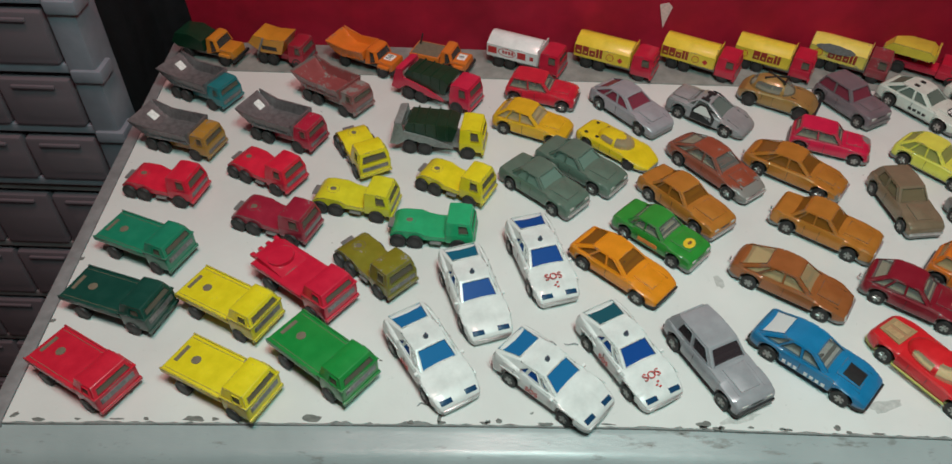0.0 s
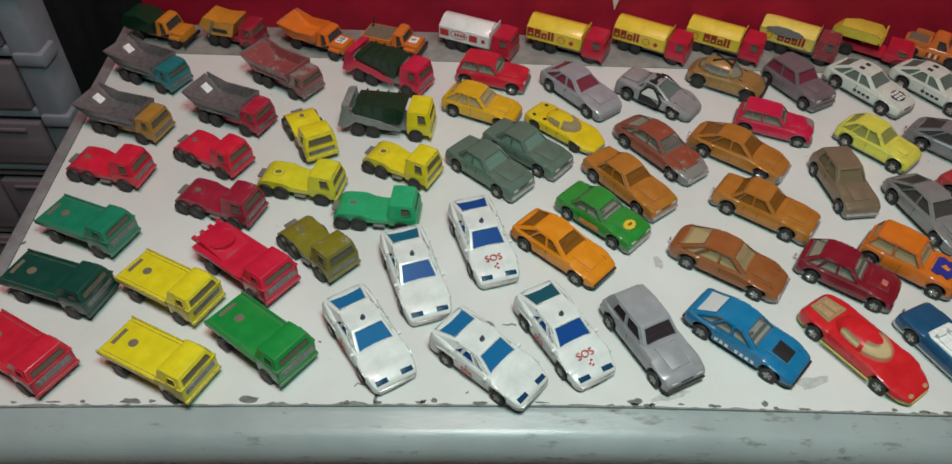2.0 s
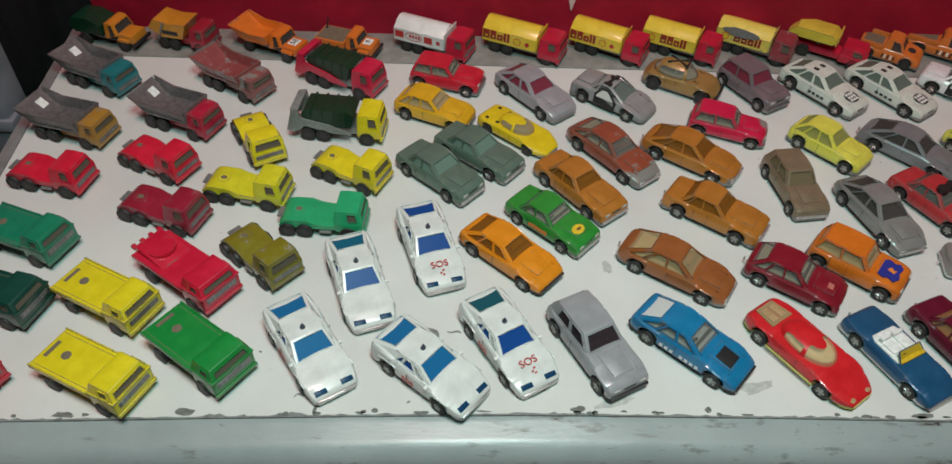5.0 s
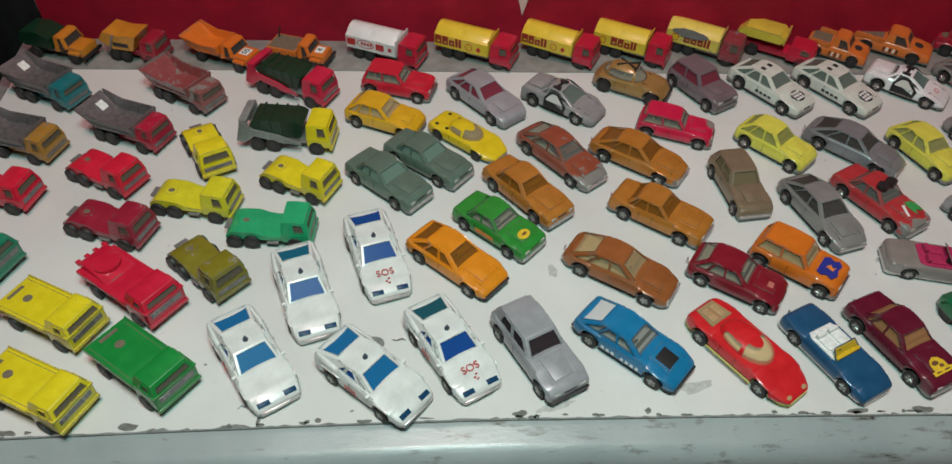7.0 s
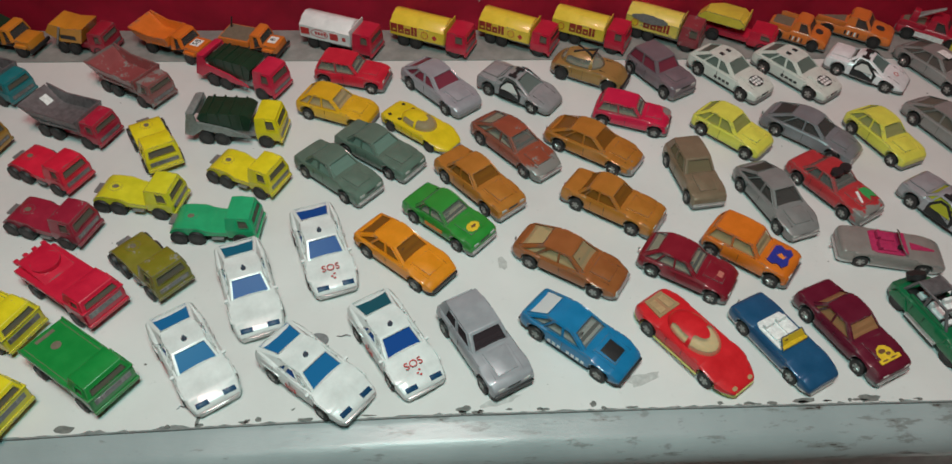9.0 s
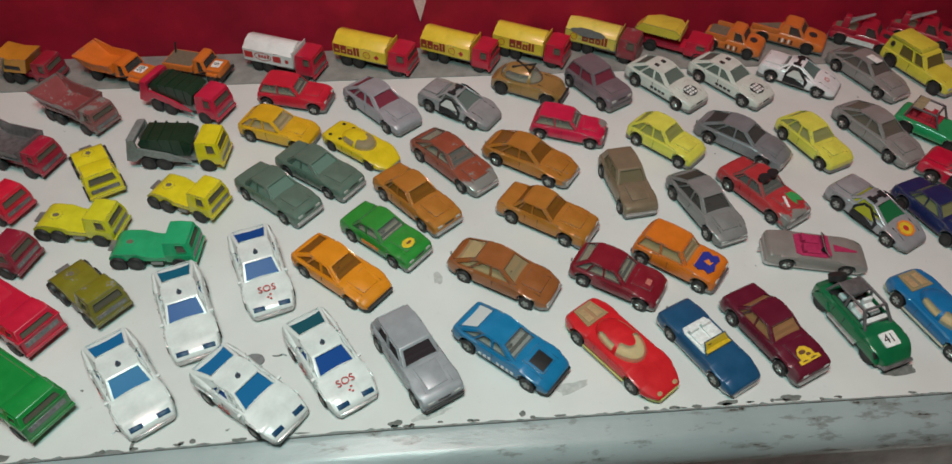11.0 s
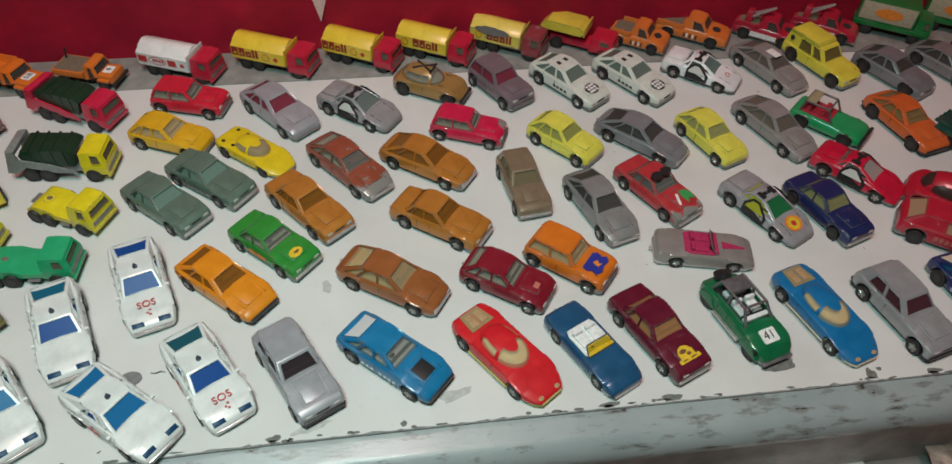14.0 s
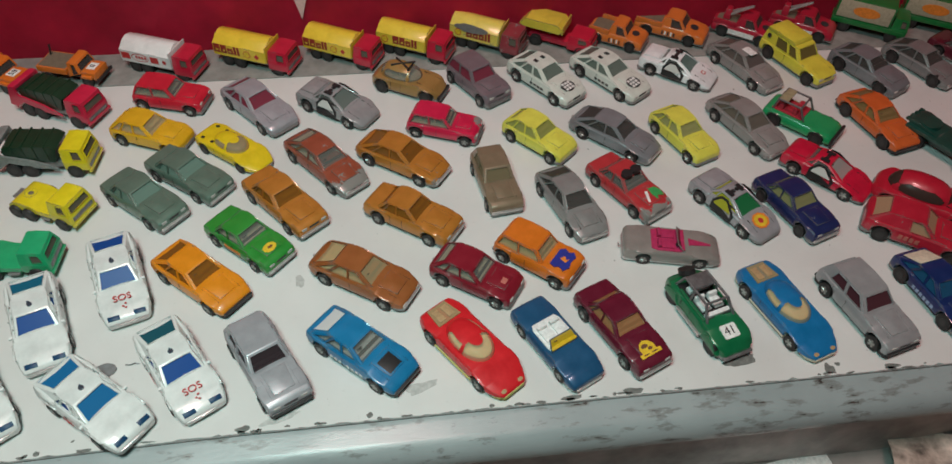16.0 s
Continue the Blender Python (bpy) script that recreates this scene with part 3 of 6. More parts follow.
TABLE = table_paint()
RAIL = rail_paint()
STRIP = plain("grey_board", (0.24, 0.235, 0.22), 0.6, 0, 60, 0.25)
WOOD_GREY = plain("grey_undercoat", (0.19, 0.195, 0.19), 0.6, 0, 120, 0.35)
RED_CLOTH = plain("red_backdrop", (0.64, 0.017, 0.057), 0.6, 0, 18, 0.22, 0.2, 0.002)
DARK_CLOTH = plain("black_cloth", (0.012, 0.011, 0.014), 0.85, 0, 60, 0.3, 0.4, 0.002)
CAB_GREY = plain("grey_frame_plastic", (0.20, 0.205, 0.24), 0.4, 0, 50, 0.12)
ROOM = plain("dim_room_wall", (0.30, 0.26, 0.24), 0.8, 0, 3, 0.15)

LEFT0, LEFT1, BACK, RIGHT = -268.0, -290.0, 404.0, 1150.0


def left_x(y):
    return LEFT0 + (LEFT1 - LEFT0) * y / 340.0


def front_y(x):
    """The table's front edge: it bows by a few millimetres."""
    u = min(1.0, max(0.0, (120 - x) / 390.0))
    return -11.5 * u ** 1.3 - 1.5 * min(1.0, max(0.0, (x - 250) / 200.0))


# white paint film with a ragged front edge over the board
rng = random.Random(4)
edge, xx = [], RIGHT
while xx > LEFT0 + 4:
    bite = max(0.0, noise.noise((xx * 0.045, 3.1, 0.0)) - 0.25) * 4 + max(0.0, noise.noise((xx * 0.3, 1.7, 4.0))) * 2.4
    edge.append((xx, front_y(xx) + 0.4 + bite))
    xx -= rng.uniform(1.2, 4.5)
outline = [(left_x(0) + 1, front_y(LEFT0) + 0.6), (left_x(380) + 1, 380), (RIGHT, 380)] + edge
bm = slab(outline, -0.9, 0.0)
top = solid("tabletop", bm, TABLE, "white painted tabletop, chipped along its front edge", "table", "structure", sharp=30)
bm = slab([(left_x(0) - 8, front_y(LEFT0)), (left_x(BACK) - 8, BACK), (RIGHT, BACK)] + [(x, front_y(x)) for x in range(int(RIGHT), int(LEFT0), -25)], -16, -0.9)
part("board", bm, WOOD_GREY, top)
bm = slab([(left_x(0) - 9, -13), (left_x(0) + 0.6, -13), (left_x(BACK) + 0.6, BACK), (left_x(BACK) - 9, BACK)], -18, 0.5, 1.2)
part("side_rim", bm, plain("grey_rim", (0.21, 0.20, 0.205), 0.5, 0, 90, 0.2), top, "grey painted rim")

# chips where the paint has flaked off the white film
CHIP = plain("flaked_paint", (0.15, 0.15, 0.14), 0.7, 0, 300, 0.35)


def chip(x, y, rx, ry, turn=0.0, mat=None):
    pts = []
    for i in range(14):
        a = 6.28318 * i / 14
        r = 0.55 + 0.75 * abs(noise.noise((x * 0.37 + math.cos(a) * 0.9, y * 0.37 + math.sin(a) * 0.9, 7.7)))
        pts.append((rx * r * math.cos(a), ry * r * math.sin(a)))
    ob = part("paint_chip", slab(pts, 0.0, 0.08), mat or CHIP, top)
    ob.matrix_basis = pose(x * MM, (y + front_y(x) * max(0.0, 1 - y / 40)) * MM, 0.00002, 0, 0, turn)


for cx, cy, rx, ry, turn in ((505, 5, 4.5, 6, 30), (512, 8, 2, 2, 0), (448, 17, 15, 5, 12), (-262, 4, 3.5, 2, 30), (-270, 62, 2.5, 2, 20), (-274, 116, 2.6, 2, 20), (-22, 4, 1.6, 5, -10), (-94, 3, 7, 4, 0)):
    chip(cx, cy, rx, ry, turn)
for cx, cy, rx, ry, turn in ((129, 3, 6, 3, 5), (205, 4, 3, 2.5, 0), (-160, 2.5, 8, 2.5, 0), (372, 3, 9, 3, 0), (330, 2.6, 10, 2.4, 4), (548, 3, 7, 2.6, 0), (12, 3, 3, 2, 0), (-60, 40, 1.3, 0.9, 0), (31, 8, 1.6, 0.8, 40)):
    chip(cx, cy, rx, ry, turn)
for i in range(46):
    chip(rng.uniform(-250, 640), rng.uniform(0.8, 2.4), rng.uniform(1.5, 6.5), rng.uniform(0.7, 1.9), rng.uniform(-4, 4))
for i in range(26):
    chip(rng.uniform(-250, 620), rng.uniform(15, 340), rng.uniform(0.5, 1.5), rng.uniform(0.4, 1.0), rng.uniform(0, 90))
STAIN = plain("faint_stain", (0.46, 0.455, 0.44), 0.6, 0, 300, 0.2)
for cx, cy, rx, ry in ((160, 114, 4, 8), (238, 20, 14, 5), (150, 8, 16, 4)):
    chip(cx, cy, rx, ry, 15, STAIN)
ob = solid("loose_disc", ring_plate(6.5, 4.8, 0, 1.4), plain("dull_disc", (0.22, 0.225, 0.23), 0.5, 0.3), "small dull grey disc lying flat on the table", "disc")
ob.matrix_basis = pose(0.041, 0.054, 0.0)

# rounded front rail
prof = [(0.6, -0.6), (-3, -1.2), (-6.5, -2.6)]
prof += [(-8 - 15 * math.sin(a), -18 + 15 * math.cos(a)) for a in (0.25, 0.5, 0.75, 1.0, 1.25, 1.5, 1.75, 2.0, 2.3, 2.6)]
prof += [(-10, -36), (6, -37), (6, -0.6)]
prof = [(y - 0.4, z - 1.6) for y, z in prof]
bm = bmesh.new()
xs = [left_x(0) - 14 + (RIGHT - left_x(0) + 14) * i / 140 for i in range(141)]
rings = [[bm.verts.new((x, front_y(x) + y + 0.35 * noise.noise((x * 0.03, y * 0.1, 2.0)), z + 0.35 * noise.noise((x * 0.04, z * 0.2, 8.0)))) for y, z in prof] for x in xs]
for p, q in zip(rings, rings[1:]):
    for i in range(len(prof)):
        bm.faces.new((p[i], p[(i + 1) % len(prof)], q[(i + 1) % len(prof)], q[i]))
bm.faces.new(rings[0])
bm.faces.new(rings[-1][::-1])
solid("front_rail", bm, RAIL, "rounded grey-green painted wooden rail, chipped and worn to bare wood", "table edge", "structure", sharp=50)

# below the rail: a set-back panel, a low shelf and loose paper
bm = boxed(left_x(0) - 10, RIGHT, -9, 5, -112, -36)
solid("table_panel", bm, plain("brown_grey_panel", (0.36, 0.335, 0.32), 0.6, 0, 40, 0.3), "dull brown-grey panel under the table rail", "table panel", "structure")
bm = boxed(-420, RIGHT + 300, -420, 30, -124, -107)
solid("shelf", bm, plain("dull_shelf", (0.26, 0.235, 0.22), 0.6, 0, 25, 0.25), "dull grey-brown low shelf in front of the table", "shelf", "structure")


def paper(x, y, w, d, turn, crumple, mat, label):
    bm = bmesh.new()
    bmesh.ops.create_grid(bm, x_segments=14, y_segments=10, size=0.5)
    for v in bm.verts:
        v.co = (v.co.x * w, v.co.y * d, crumple * (1 + noise.noise((v.co.x * 3 + x, v.co.y * 3, 1.0))))
    bmesh.ops.solidify(bm, geom=list(bm.faces), thickness=0.4)
    ob = solid("paper", bm, mat, label, "paper", sharp=25)
    ob.matrix_basis = pose(x * MM, y * MM, -0.1063, 0, 0, turn)


PRINT = plain("patterned_paper", (0.42, 0.34, 0.29), 0.6, 0, 60, 0.75)
paper(492, -46, 104, 70, 8, 0.6, WHITE_INK, "plain white sheet of paper lying on the shelf")
paper(625, -52, 110, 80, -20, 14, PRINT, "crumpled brown-and-cream printed paper on the shelf")

# grey strip that carries the back row, red backdrop behind it
STRIP_Z = 1.2
bm = boxed(left_x(356) + 3, RIGHT, 355, BACK, 0.05, STRIP_Z, bevel=0.3)
solid("back_strip", bm, STRIP, "grey wooden strip along the back of the table", "shelf strip", "structure")
bm = bmesh.new()
cols = []
for i in range(121):
    x = -290 + (RIGHT + 290) * i / 120
    cols.append([bm.verts.new((x, BACK + 2 + 2.2 * noise.noise((x * 0.012, z * 0.01, 0.3)) + (16 * ((40 - i * 4) / 40) ** 2 if i < 10 else 0), z)) for z in (-4, 10, 25, 45, 70, 110, 170, 260, 420)])
for p, q in zip(cols, cols[1:]):
    for i in range(len(p) - 1):
        bm.faces.new((p[i], q[i], q[i + 1], p[i + 1]))
bmesh.ops.solidify(bm, geom=list(bm.faces), thickness=3)
solid("backdrop_red", bm, RED_CLOTH, "deep red cloth backdrop behind the toy trucks", "backdrop", "structure", sharp=60)
bm = slab([(-5, 22), (1, 0), (7, 20), (3, 24)], 0, 0.3)
ob = solid("paper_scrap", bm, plain("pink_paper", (0.62, 0.40, 0.38), 0.7), "pointed scrap of pale pink paper on the red backdrop", "paper scrap")
ob.matrix_basis = pose(0.158, 0.4035, 0.030, 84, 0, 0)

# dark cloth hanging in the back corner
bm = bmesh.new()
cols = []
for i in range(61):
    u = i / 60
    cx, cy = (-330 + 22 * u, 290 + 150 * u) if u < 0.75 else (-313.5 + 110 * (u - 0.75), 402.5 + 40 * (u - 0.75))
    cols.append([bm.verts.new((cx + 4 * noise.noise((cy * 0.05, z * 0.006, 1.0)) - 0.05 * abs(z), cy + 6 * noise.noise((z * 0.02, i * 0.13, 5.0)), z)) for z in (-420, -250, -120, -50, 0, 40, 80, 130, 200, 300)])
for p, q in zip(cols, cols[1:]):
    for i in range(len(p) - 1):
        bm.faces.new((p[i], q[i], q[i + 1], p[i + 1]))
bmesh.ops.solidify(bm, geom=list(bm.faces), thickness=4)
solid("hanging_cloth", bm, DARK_CLOTH, "black cloth hanging in folds beside the red backdrop", "cloth", sharp=70)

# stacked drawer cabinet beside the table
DRAWER = tinted((0.27, 0.215, 0.245), 0.5)
DRAWER_IN = plain("dim_contents", (0.22, 0.19, 0.20), 0.6, 0, 30, 0.4)


def drawer_unit(x1, y, z0, rows, pitch, width, dark):
    unit = thing("drawer_cabinet", 0, 0, 0, 0, "grey plastic cabinet of small clear drawers beside the table" if not dark else "dark grey plastic drawer cabinet standing lower beside the table", "drawer cabinet")
    frame_mat = CAB_GREY if not dark else plain("dark_frame", (0.20, 0.17, 0.175), 0.55, 0, 50, 0.2)
    h = rows * pitch
    part("back_panel", boxed(x1 - width, x1 - 12, y + 30, y + 38, z0, z0 + h), frame_mat, unit)
    part("side_post", boxed(x1 - 22, x1, y, y + 34, z0, z0 + h - 6, bevel=3.5), frame_mat, unit)
    part("side_post", boxed(x1 - 22, x1 + 3, y - 3, y + 34, z0 + h - 5, z0 + h + 3, bevel=2), frame_mat, unit)
    for r in range(rows + 1):
        z = z0 + r * pitch
        part("divider", boxed(x1 - width, x1 - 10, y + 2, y + 30, z - 4, z + 4, bevel=1.5), frame_mat, unit)
        part("step_lug", boxed(x1 - 20, x1 + 4, y - 3, y + 20, z - 10, z + 1, bevel=2.5), frame_mat, unit)
        if r == rows:
            break
        for c in range(int(width / 62)):
            xb = x1 - 25 - c * 62
            dr = part("drawer", boxed(xb - 58, xb, y - 1, y + 28, z + 5, z + pitch - 9, bevel=3, seg=2), DRAWER, unit, "cloudy clear plastic drawer")
            part("pull", boxed(xb - 46, xb - 12, y - 3.5, y - 0.5, z + pitch - 16, z + pitch - 13, bevel=1.2), DRAWER, dr)
            part("contents", boxed(xb - 52, xb - 6, y + 4, y + 25, z + 8, z + pitch * 0.45, bevel=4), DRAWER_IN if (r + c) % 3 else plain("pale_contents", (0.35, 0.32, 0.31), 0.6, 0, 40, 0.4), dr)
    return unit


drawer_unit(-301, 258, -57, 4, 57.5, 310, False)
drawer_unit(-306, 262, -437, 5, 74, 310, True)

# unseen floor, walls and ceiling, added around the table for dim reflections
bm = boxed(-1900, 2300, -2000, 1900, -780, -760)
solid("floor", bm, plain("dim_floor", (0.12, 0.10, 0.09), 0.7, 0, 6, 0.3), "dim brown floor", "floor", "structure")
for nm, b in (("wall_north", (-1900, 2300, 1800, 1900, -760, 2500)), ("wall_south", (-1900, 2300, -2000, -1900, -760, 2500)), ("wall_west", (-2000, -1900, -2000, 1900, -760, 2500)), ("wall_east", (2300, 2400, -2000, 1900, -760, 2500))):
    solid(nm, boxed(*b), ROOM, "plain dim room wall", "wall", "structure")
solid("ceiling", boxed(-2000, 2400, -2000, 1900, 2500, 2600), ROOM, "plain pale ceiling", "ceiling", "structure")

# ---- toy trucks ----
def cab_over(truck, x0, x1, w, zl, zm, zt, mat, glass=None, rake=2.2, roof=None, back_rake=0.6, lean=1.5, grille=(1.6, 4.6)):
    part("cab", boxed(x0, x1, -w, w, zl, zm, bevel=1.5, seg=3), mat, truck)
    bm, panes = greenhouse(x0 + 0.2, x0 + back_rake, x1 - rake, x1 - 0.3, zm - 0.6, zm - 0.6, zt, w - 0.1, w - lean, (0.42,), 2.9, 0.2, ("side0", "back"))
    part("cab_roof", bm, roof or mat, truck)
    for points, normal, k in panes:
        part("windscreen" if k == 2 else "side_window", pane_mesh(points, normal, 0.3), glass or TRUCK_GLASS, truck)
    # solid block filling the cab; its dark colour stands in for shade inside
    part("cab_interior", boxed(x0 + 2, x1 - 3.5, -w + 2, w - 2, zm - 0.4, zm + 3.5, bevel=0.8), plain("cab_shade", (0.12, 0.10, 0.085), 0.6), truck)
    part("grille", boxed(x1 - 0.4, x1 + 0.35, -w * 0.8, w * 0.8, zl + grille[0], zl + grille[1], bevel=0.3), GREY_METAL, truck, "plated grille and headlight strip")
    for s in (-1, 1):
        for k in (0.62, 0.42):
            part("headlight", boxed(x1 + 0.2, x1 + 0.55, s * w * k - 0.9, s * w * k + 0.9, zl + grille[0] + 0.6, zl + grille[1] - 0.6, bevel=0.15), BASE, truck)
    part("bumper", boxed(x1 - 1.2, x1 + 0.9, -w - 0.2, w + 0.2, zl - 1.2, zl + 1.2, bevel=0.6), mat, truck)


TRUCK_SCALE = (0.98, 1.09, 1.06)


def truck_of(x, y, heading, label, z=0.0, name="toy_truck"):
    t = thing(name, x, y, z, heading, label, "toy truck")
    resize(t, *TRUCK_SCALE)
    return t


def tractor(x, y, heading, mat, label):
    t = truck_of(x, y, heading, label)
    f, r = 17.5, -17.5
    part("chassis", boxed(-29, 12, -6.5, 6.5, 5, 9, bevel=0.5), mat, t)
    prof = [(-29, 8.5), (-28.5, 10.4), (-25, 13.2), (-20, 14.2), (-10, 14.2), (-4, 11.6), (2, 10.6), (10, 10.6), (10, 7.5), (-27, 7.5)]
    part("deck", side_plate(prof, -11.2, 11.2, 0.7), mat, t)
    # flat dark disc on the deck: the slot's shade is put into its colour
    part("coupling_slot", ring_plate(2.3, 1.8, 0, 0.3, 16), plain("dull_hole", (0.16, 0.13, 0.09), 0.6), t, at=pose(-17, 0, 14.12))
    part("coupling_ring", tube(bmesh.new(), (-17, 0, 14.0), (-17, 0, 14.28), 4.6, 18), mat, t)
    part("coupling_tongue", boxed(-31.5, -27, -4.5, 4.5, 9.6, 11, bevel=0.5), BASE, t)
    cab_over(t, 8.5, 27.5, 12.0, 6.4, 15.6, 24, mat, rake=2.8, lean=1.9, grille=(3.4, 6.6))
    for s in (-1, 1):
        part("step", boxed(-2, 6, s * 10.5 - 1.6, s * 10.5 + 1.6, 4.6, 6.6, bevel=0.5), BASE, t)
    axle_set(t, (f, r - 5.8, r + 5.8), 13.2, 5.6, DARK_HUB, 4.8)
    return t


def flatbed(x, y, heading, mat, label, wrecker=False, scale=1.0):
    t = truck_of(x, y, heading, label)
    resize(t, scale, scale, scale)
    f, r = 20.5, -20.5
    part("chassis", boxed(-34, 22, -6, 6, 5, 11.5, bevel=0.5), mat, t)
    bm = boxed(-36, 14, -13.6, 13.6, 12.6, 15.4, bevel=0.6)
    part("bed", bm, mat, t)
    if wrecker:
        part("bed_plate", side_plate([(-35, 15.2), (-37, 18.5), (-30, 20), (-16, 17.4), (-8, 15.2)], -10, 10, 0.6), mat, t)
        for yy in (-9, -3, 3, 9):
            part("tooth", boxed(-39.5, -35.5, yy - 1.5, yy + 1.5, 16.6, 19, bevel=0.5), mat, t)
        part("turntable", tube(bmesh.new(), (-22, 0, 15.2), (-22, 0, 19.6), 8.5, 20), mat, t)
    else:
        for s in (-1, 1):
            part("bed_rim", boxed(-36, 13, s * 13.1 - 0.5, s * 13.1 + 0.5, 15.2, 16.3, bevel=0.3), mat, t)
        # grooves, peg hole and slot are dark plates with the shade in their colour
        for s in (-1, 1):
            part("bed_groove", boxed(-34, 12, s * 10.9 - 0.14, s * 10.9 + 0.14, 15.3, 15.5), plain("dull_hole", (0.16, 0.13, 0.09), 0.6), t)
        bm = ring_plate(3.2, 2.7, 15.36, 15.62)
        bmesh.ops.translate(bm, verts=bm.verts, vec=(-20, 0, 0))
        part("peg_hole", bm, plain("dull_hole", (0.16, 0.13, 0.09), 0.6), t)
        part("slot", boxed(-33, -30.2, -5.5, 5.5, 15.36, 15.6), plain("dull_hole", (0.16, 0.13, 0.09), 0.6), t)
        part("tow_hook", tube(tube(bmesh.new(), (-35.5, 0, 8), (-38.5, 0, 8), 0.6), (-38.5, 0, 7.2), (-38.5, 0, 10), 0.7), BASE, t)
    cab_over(t, 13, 34, 13.4, 6.8, 18.2, 25.2, mat, rake=3.6, back_rake=1.6, lean=2.2, grille=(5.2, 9.2))
    part("cab_sill", boxed(12.6, 34.3, -13.7, 13.7, 17.6, 18.6, bevel=0.45), mat, t)
    axle_set(t, (f, r), 14.2, 5.6, DARK_HUB, 4.8)
    return t


def tub(t, x0, x1, w, z0, z1, mat, flare=3.0, tail_up=4.0):
    """An open dumper body with sloping walls and a raised tail."""
    side = [(x0 - 5, z1 + tail_up), (x0 + 14, z1 + 0.5), (x1, z1 + 1.5), (x1, z0 + 3), (x0 + 10, z0), (x0 + 2, z0 + 4)]
    for s in (-1, 1):
        bm = side_plate(side, -0.8, 0.8, 0.3)
        for v in bm.verts:
            v.co.y += s * (w + flare * (v.co.z - z0) / (z1 - z0) - flare * 0.6)
        part("bed_side", bm, mat, t)
    part("bed_floor", side_plate([(x0 - 6, z1 + tail_up - 0.5), (x0 - 4, z1 + tail_up - 2.5), (x0 + 4, z0 + 3.4), (x0 + 11, z0 + 1), (x1, z0 + 3), (x1, z0 + 4.2), (x0 + 12, z0 + 3), (x0 + 5, z0 + 6)], -w - flare * 0.3, w + flare * 0.3), mat, t)
    part("bed_front", boxed(x1 - 1.2, x1 + 0.6, -w - 1, w + 1, z0 + 3, z1 + 2.4, bevel=0.5), mat, t)
    for i in range(4):
        xx = x0 + 10 + i * (x1 - x0 - 14) / 3
        for s in (-1, 1):
            part("rib", boxed(xx - 0.7, xx + 0.7, s * (w + 0.2) - 0.8, s * (w + 0.2) + 0.8, z0 + 2, z1 - 3, bevel=0.3), mat, t)


def dumper(x, y, heading, bed, cab, label, sticker=True):
    t = truck_of(x, y, heading, label)
    resize(t, 0.97, 0.973, 1.0)
    f, r = 18, -18
    part("chassis", boxed(-32, 20, -8, 8, 5.5, 11.5, bevel=0.5), cab, t)
    tub(t, -33, 15, 12.4, 12, 22, bed)
    if sticker:
        ob = part("sticker", boxed(-4, 4, -3.2, 3.2, 0, 0.25), WHITE_INK, t, "small blank white sticker", at=pose(-30.5, 4, 19.8, 0, 38, 0))
    cab_over(t, 14.5, 30.5, 12.6, 6, 15, 22.5, cab)
    axle_set(t, (f, r - 5.8, r + 5.8), 13.4, 5.6, DARK_HUB, 4.6)
    return t


def skip_truck(x, y, heading, arm, cab, label):
    t = truck_of(x, y, heading, label)
    f, r = 19, -19
    part("chassis", boxed(-26, 20, -8, 8, 6, 11, bevel=0.5), BASE, t)
    for s in (-1, 1):
        bm = side_plate([(-40, 8), (-35, 25.5), (-30, 26), (-29, 19), (-8, 15), (5, 10), (8, 8), (-6, 8.5), (-26, 13), (-34, 7)], -0.9, 0.9, 0.4)
        bmesh.ops.translate(bm, verts=bm.verts, vec=(0, s * 12, 0))
        part("lift_arm", bm, arm, t)
    part("arm_crossbar", boxed(-36, -30, -12, 12, 22.5, 26, bevel=1), arm, t)
    skip = side_plate([(-29, 21), (-26, 25.5), (6, 26), (10.5, 23), (7, 12.5), (-14, 12), (-27, 17)], -10.6, 10.6, 1.6)
    part("skip", skip, plain("dark_green_plastic", (0.006, 0.035, 0.017), 0.28, 0, 200, 0.2), t, "dark green plastic skip container")
    for i in range(4):
        part("skip_rib", boxed(-22 + i * 8, -20.6 + i * 8, -11, 11, 13.5, 26.3, bevel=0.5), plain("dark_green_plastic", (0.006, 0.035, 0.017), 0.28, 0, 200, 0.2), t)
    cab_over(t, 12, 30, 12.4, 6, 15, 24.5, cab)
    axle_set(t, (f, r - 5.8, r + 5.8), 13.2, 5.6, DARK_HUB, 4.6)
    return t


def tank_body(t, x0, x1, w, z0, z1, mat, worn=None):
    prof = [(-w, z0), (-w, z1 - 6)] + [(-w + 3 + (w - 3) * (1 - math.cos(a)) - 3 * math.cos(a) * 0, z1 - 6 + 6 * math.sin(a)) for a in (0.35, 0.8, 1.25)] + [(0, z1 + 0.4)]
    prof += [(-y, z) for y, z in prof[-2::-1]]
    bm = bmesh.new()
    f = bm.faces.new([bm.verts.new((x0, y, z)) for y, z in prof])
    g = bmesh.ops.extrude_face_region(bm, geom=[f])["geom"]
    bmesh.ops.translate(bm, verts=[v for v in g if isinstance(v, bmesh.types.BMVert)], vec=(x1 - x0, 0, 0))
    bmesh.ops.bevel(bm, geom=[e for e in bm.edges if len({round(v.co.x, 2) for v in e.verts}) == 1], offset=0.8, segments=2, affect="EDGES", profile=0.5)
    return part("tank", bm, mat, t)


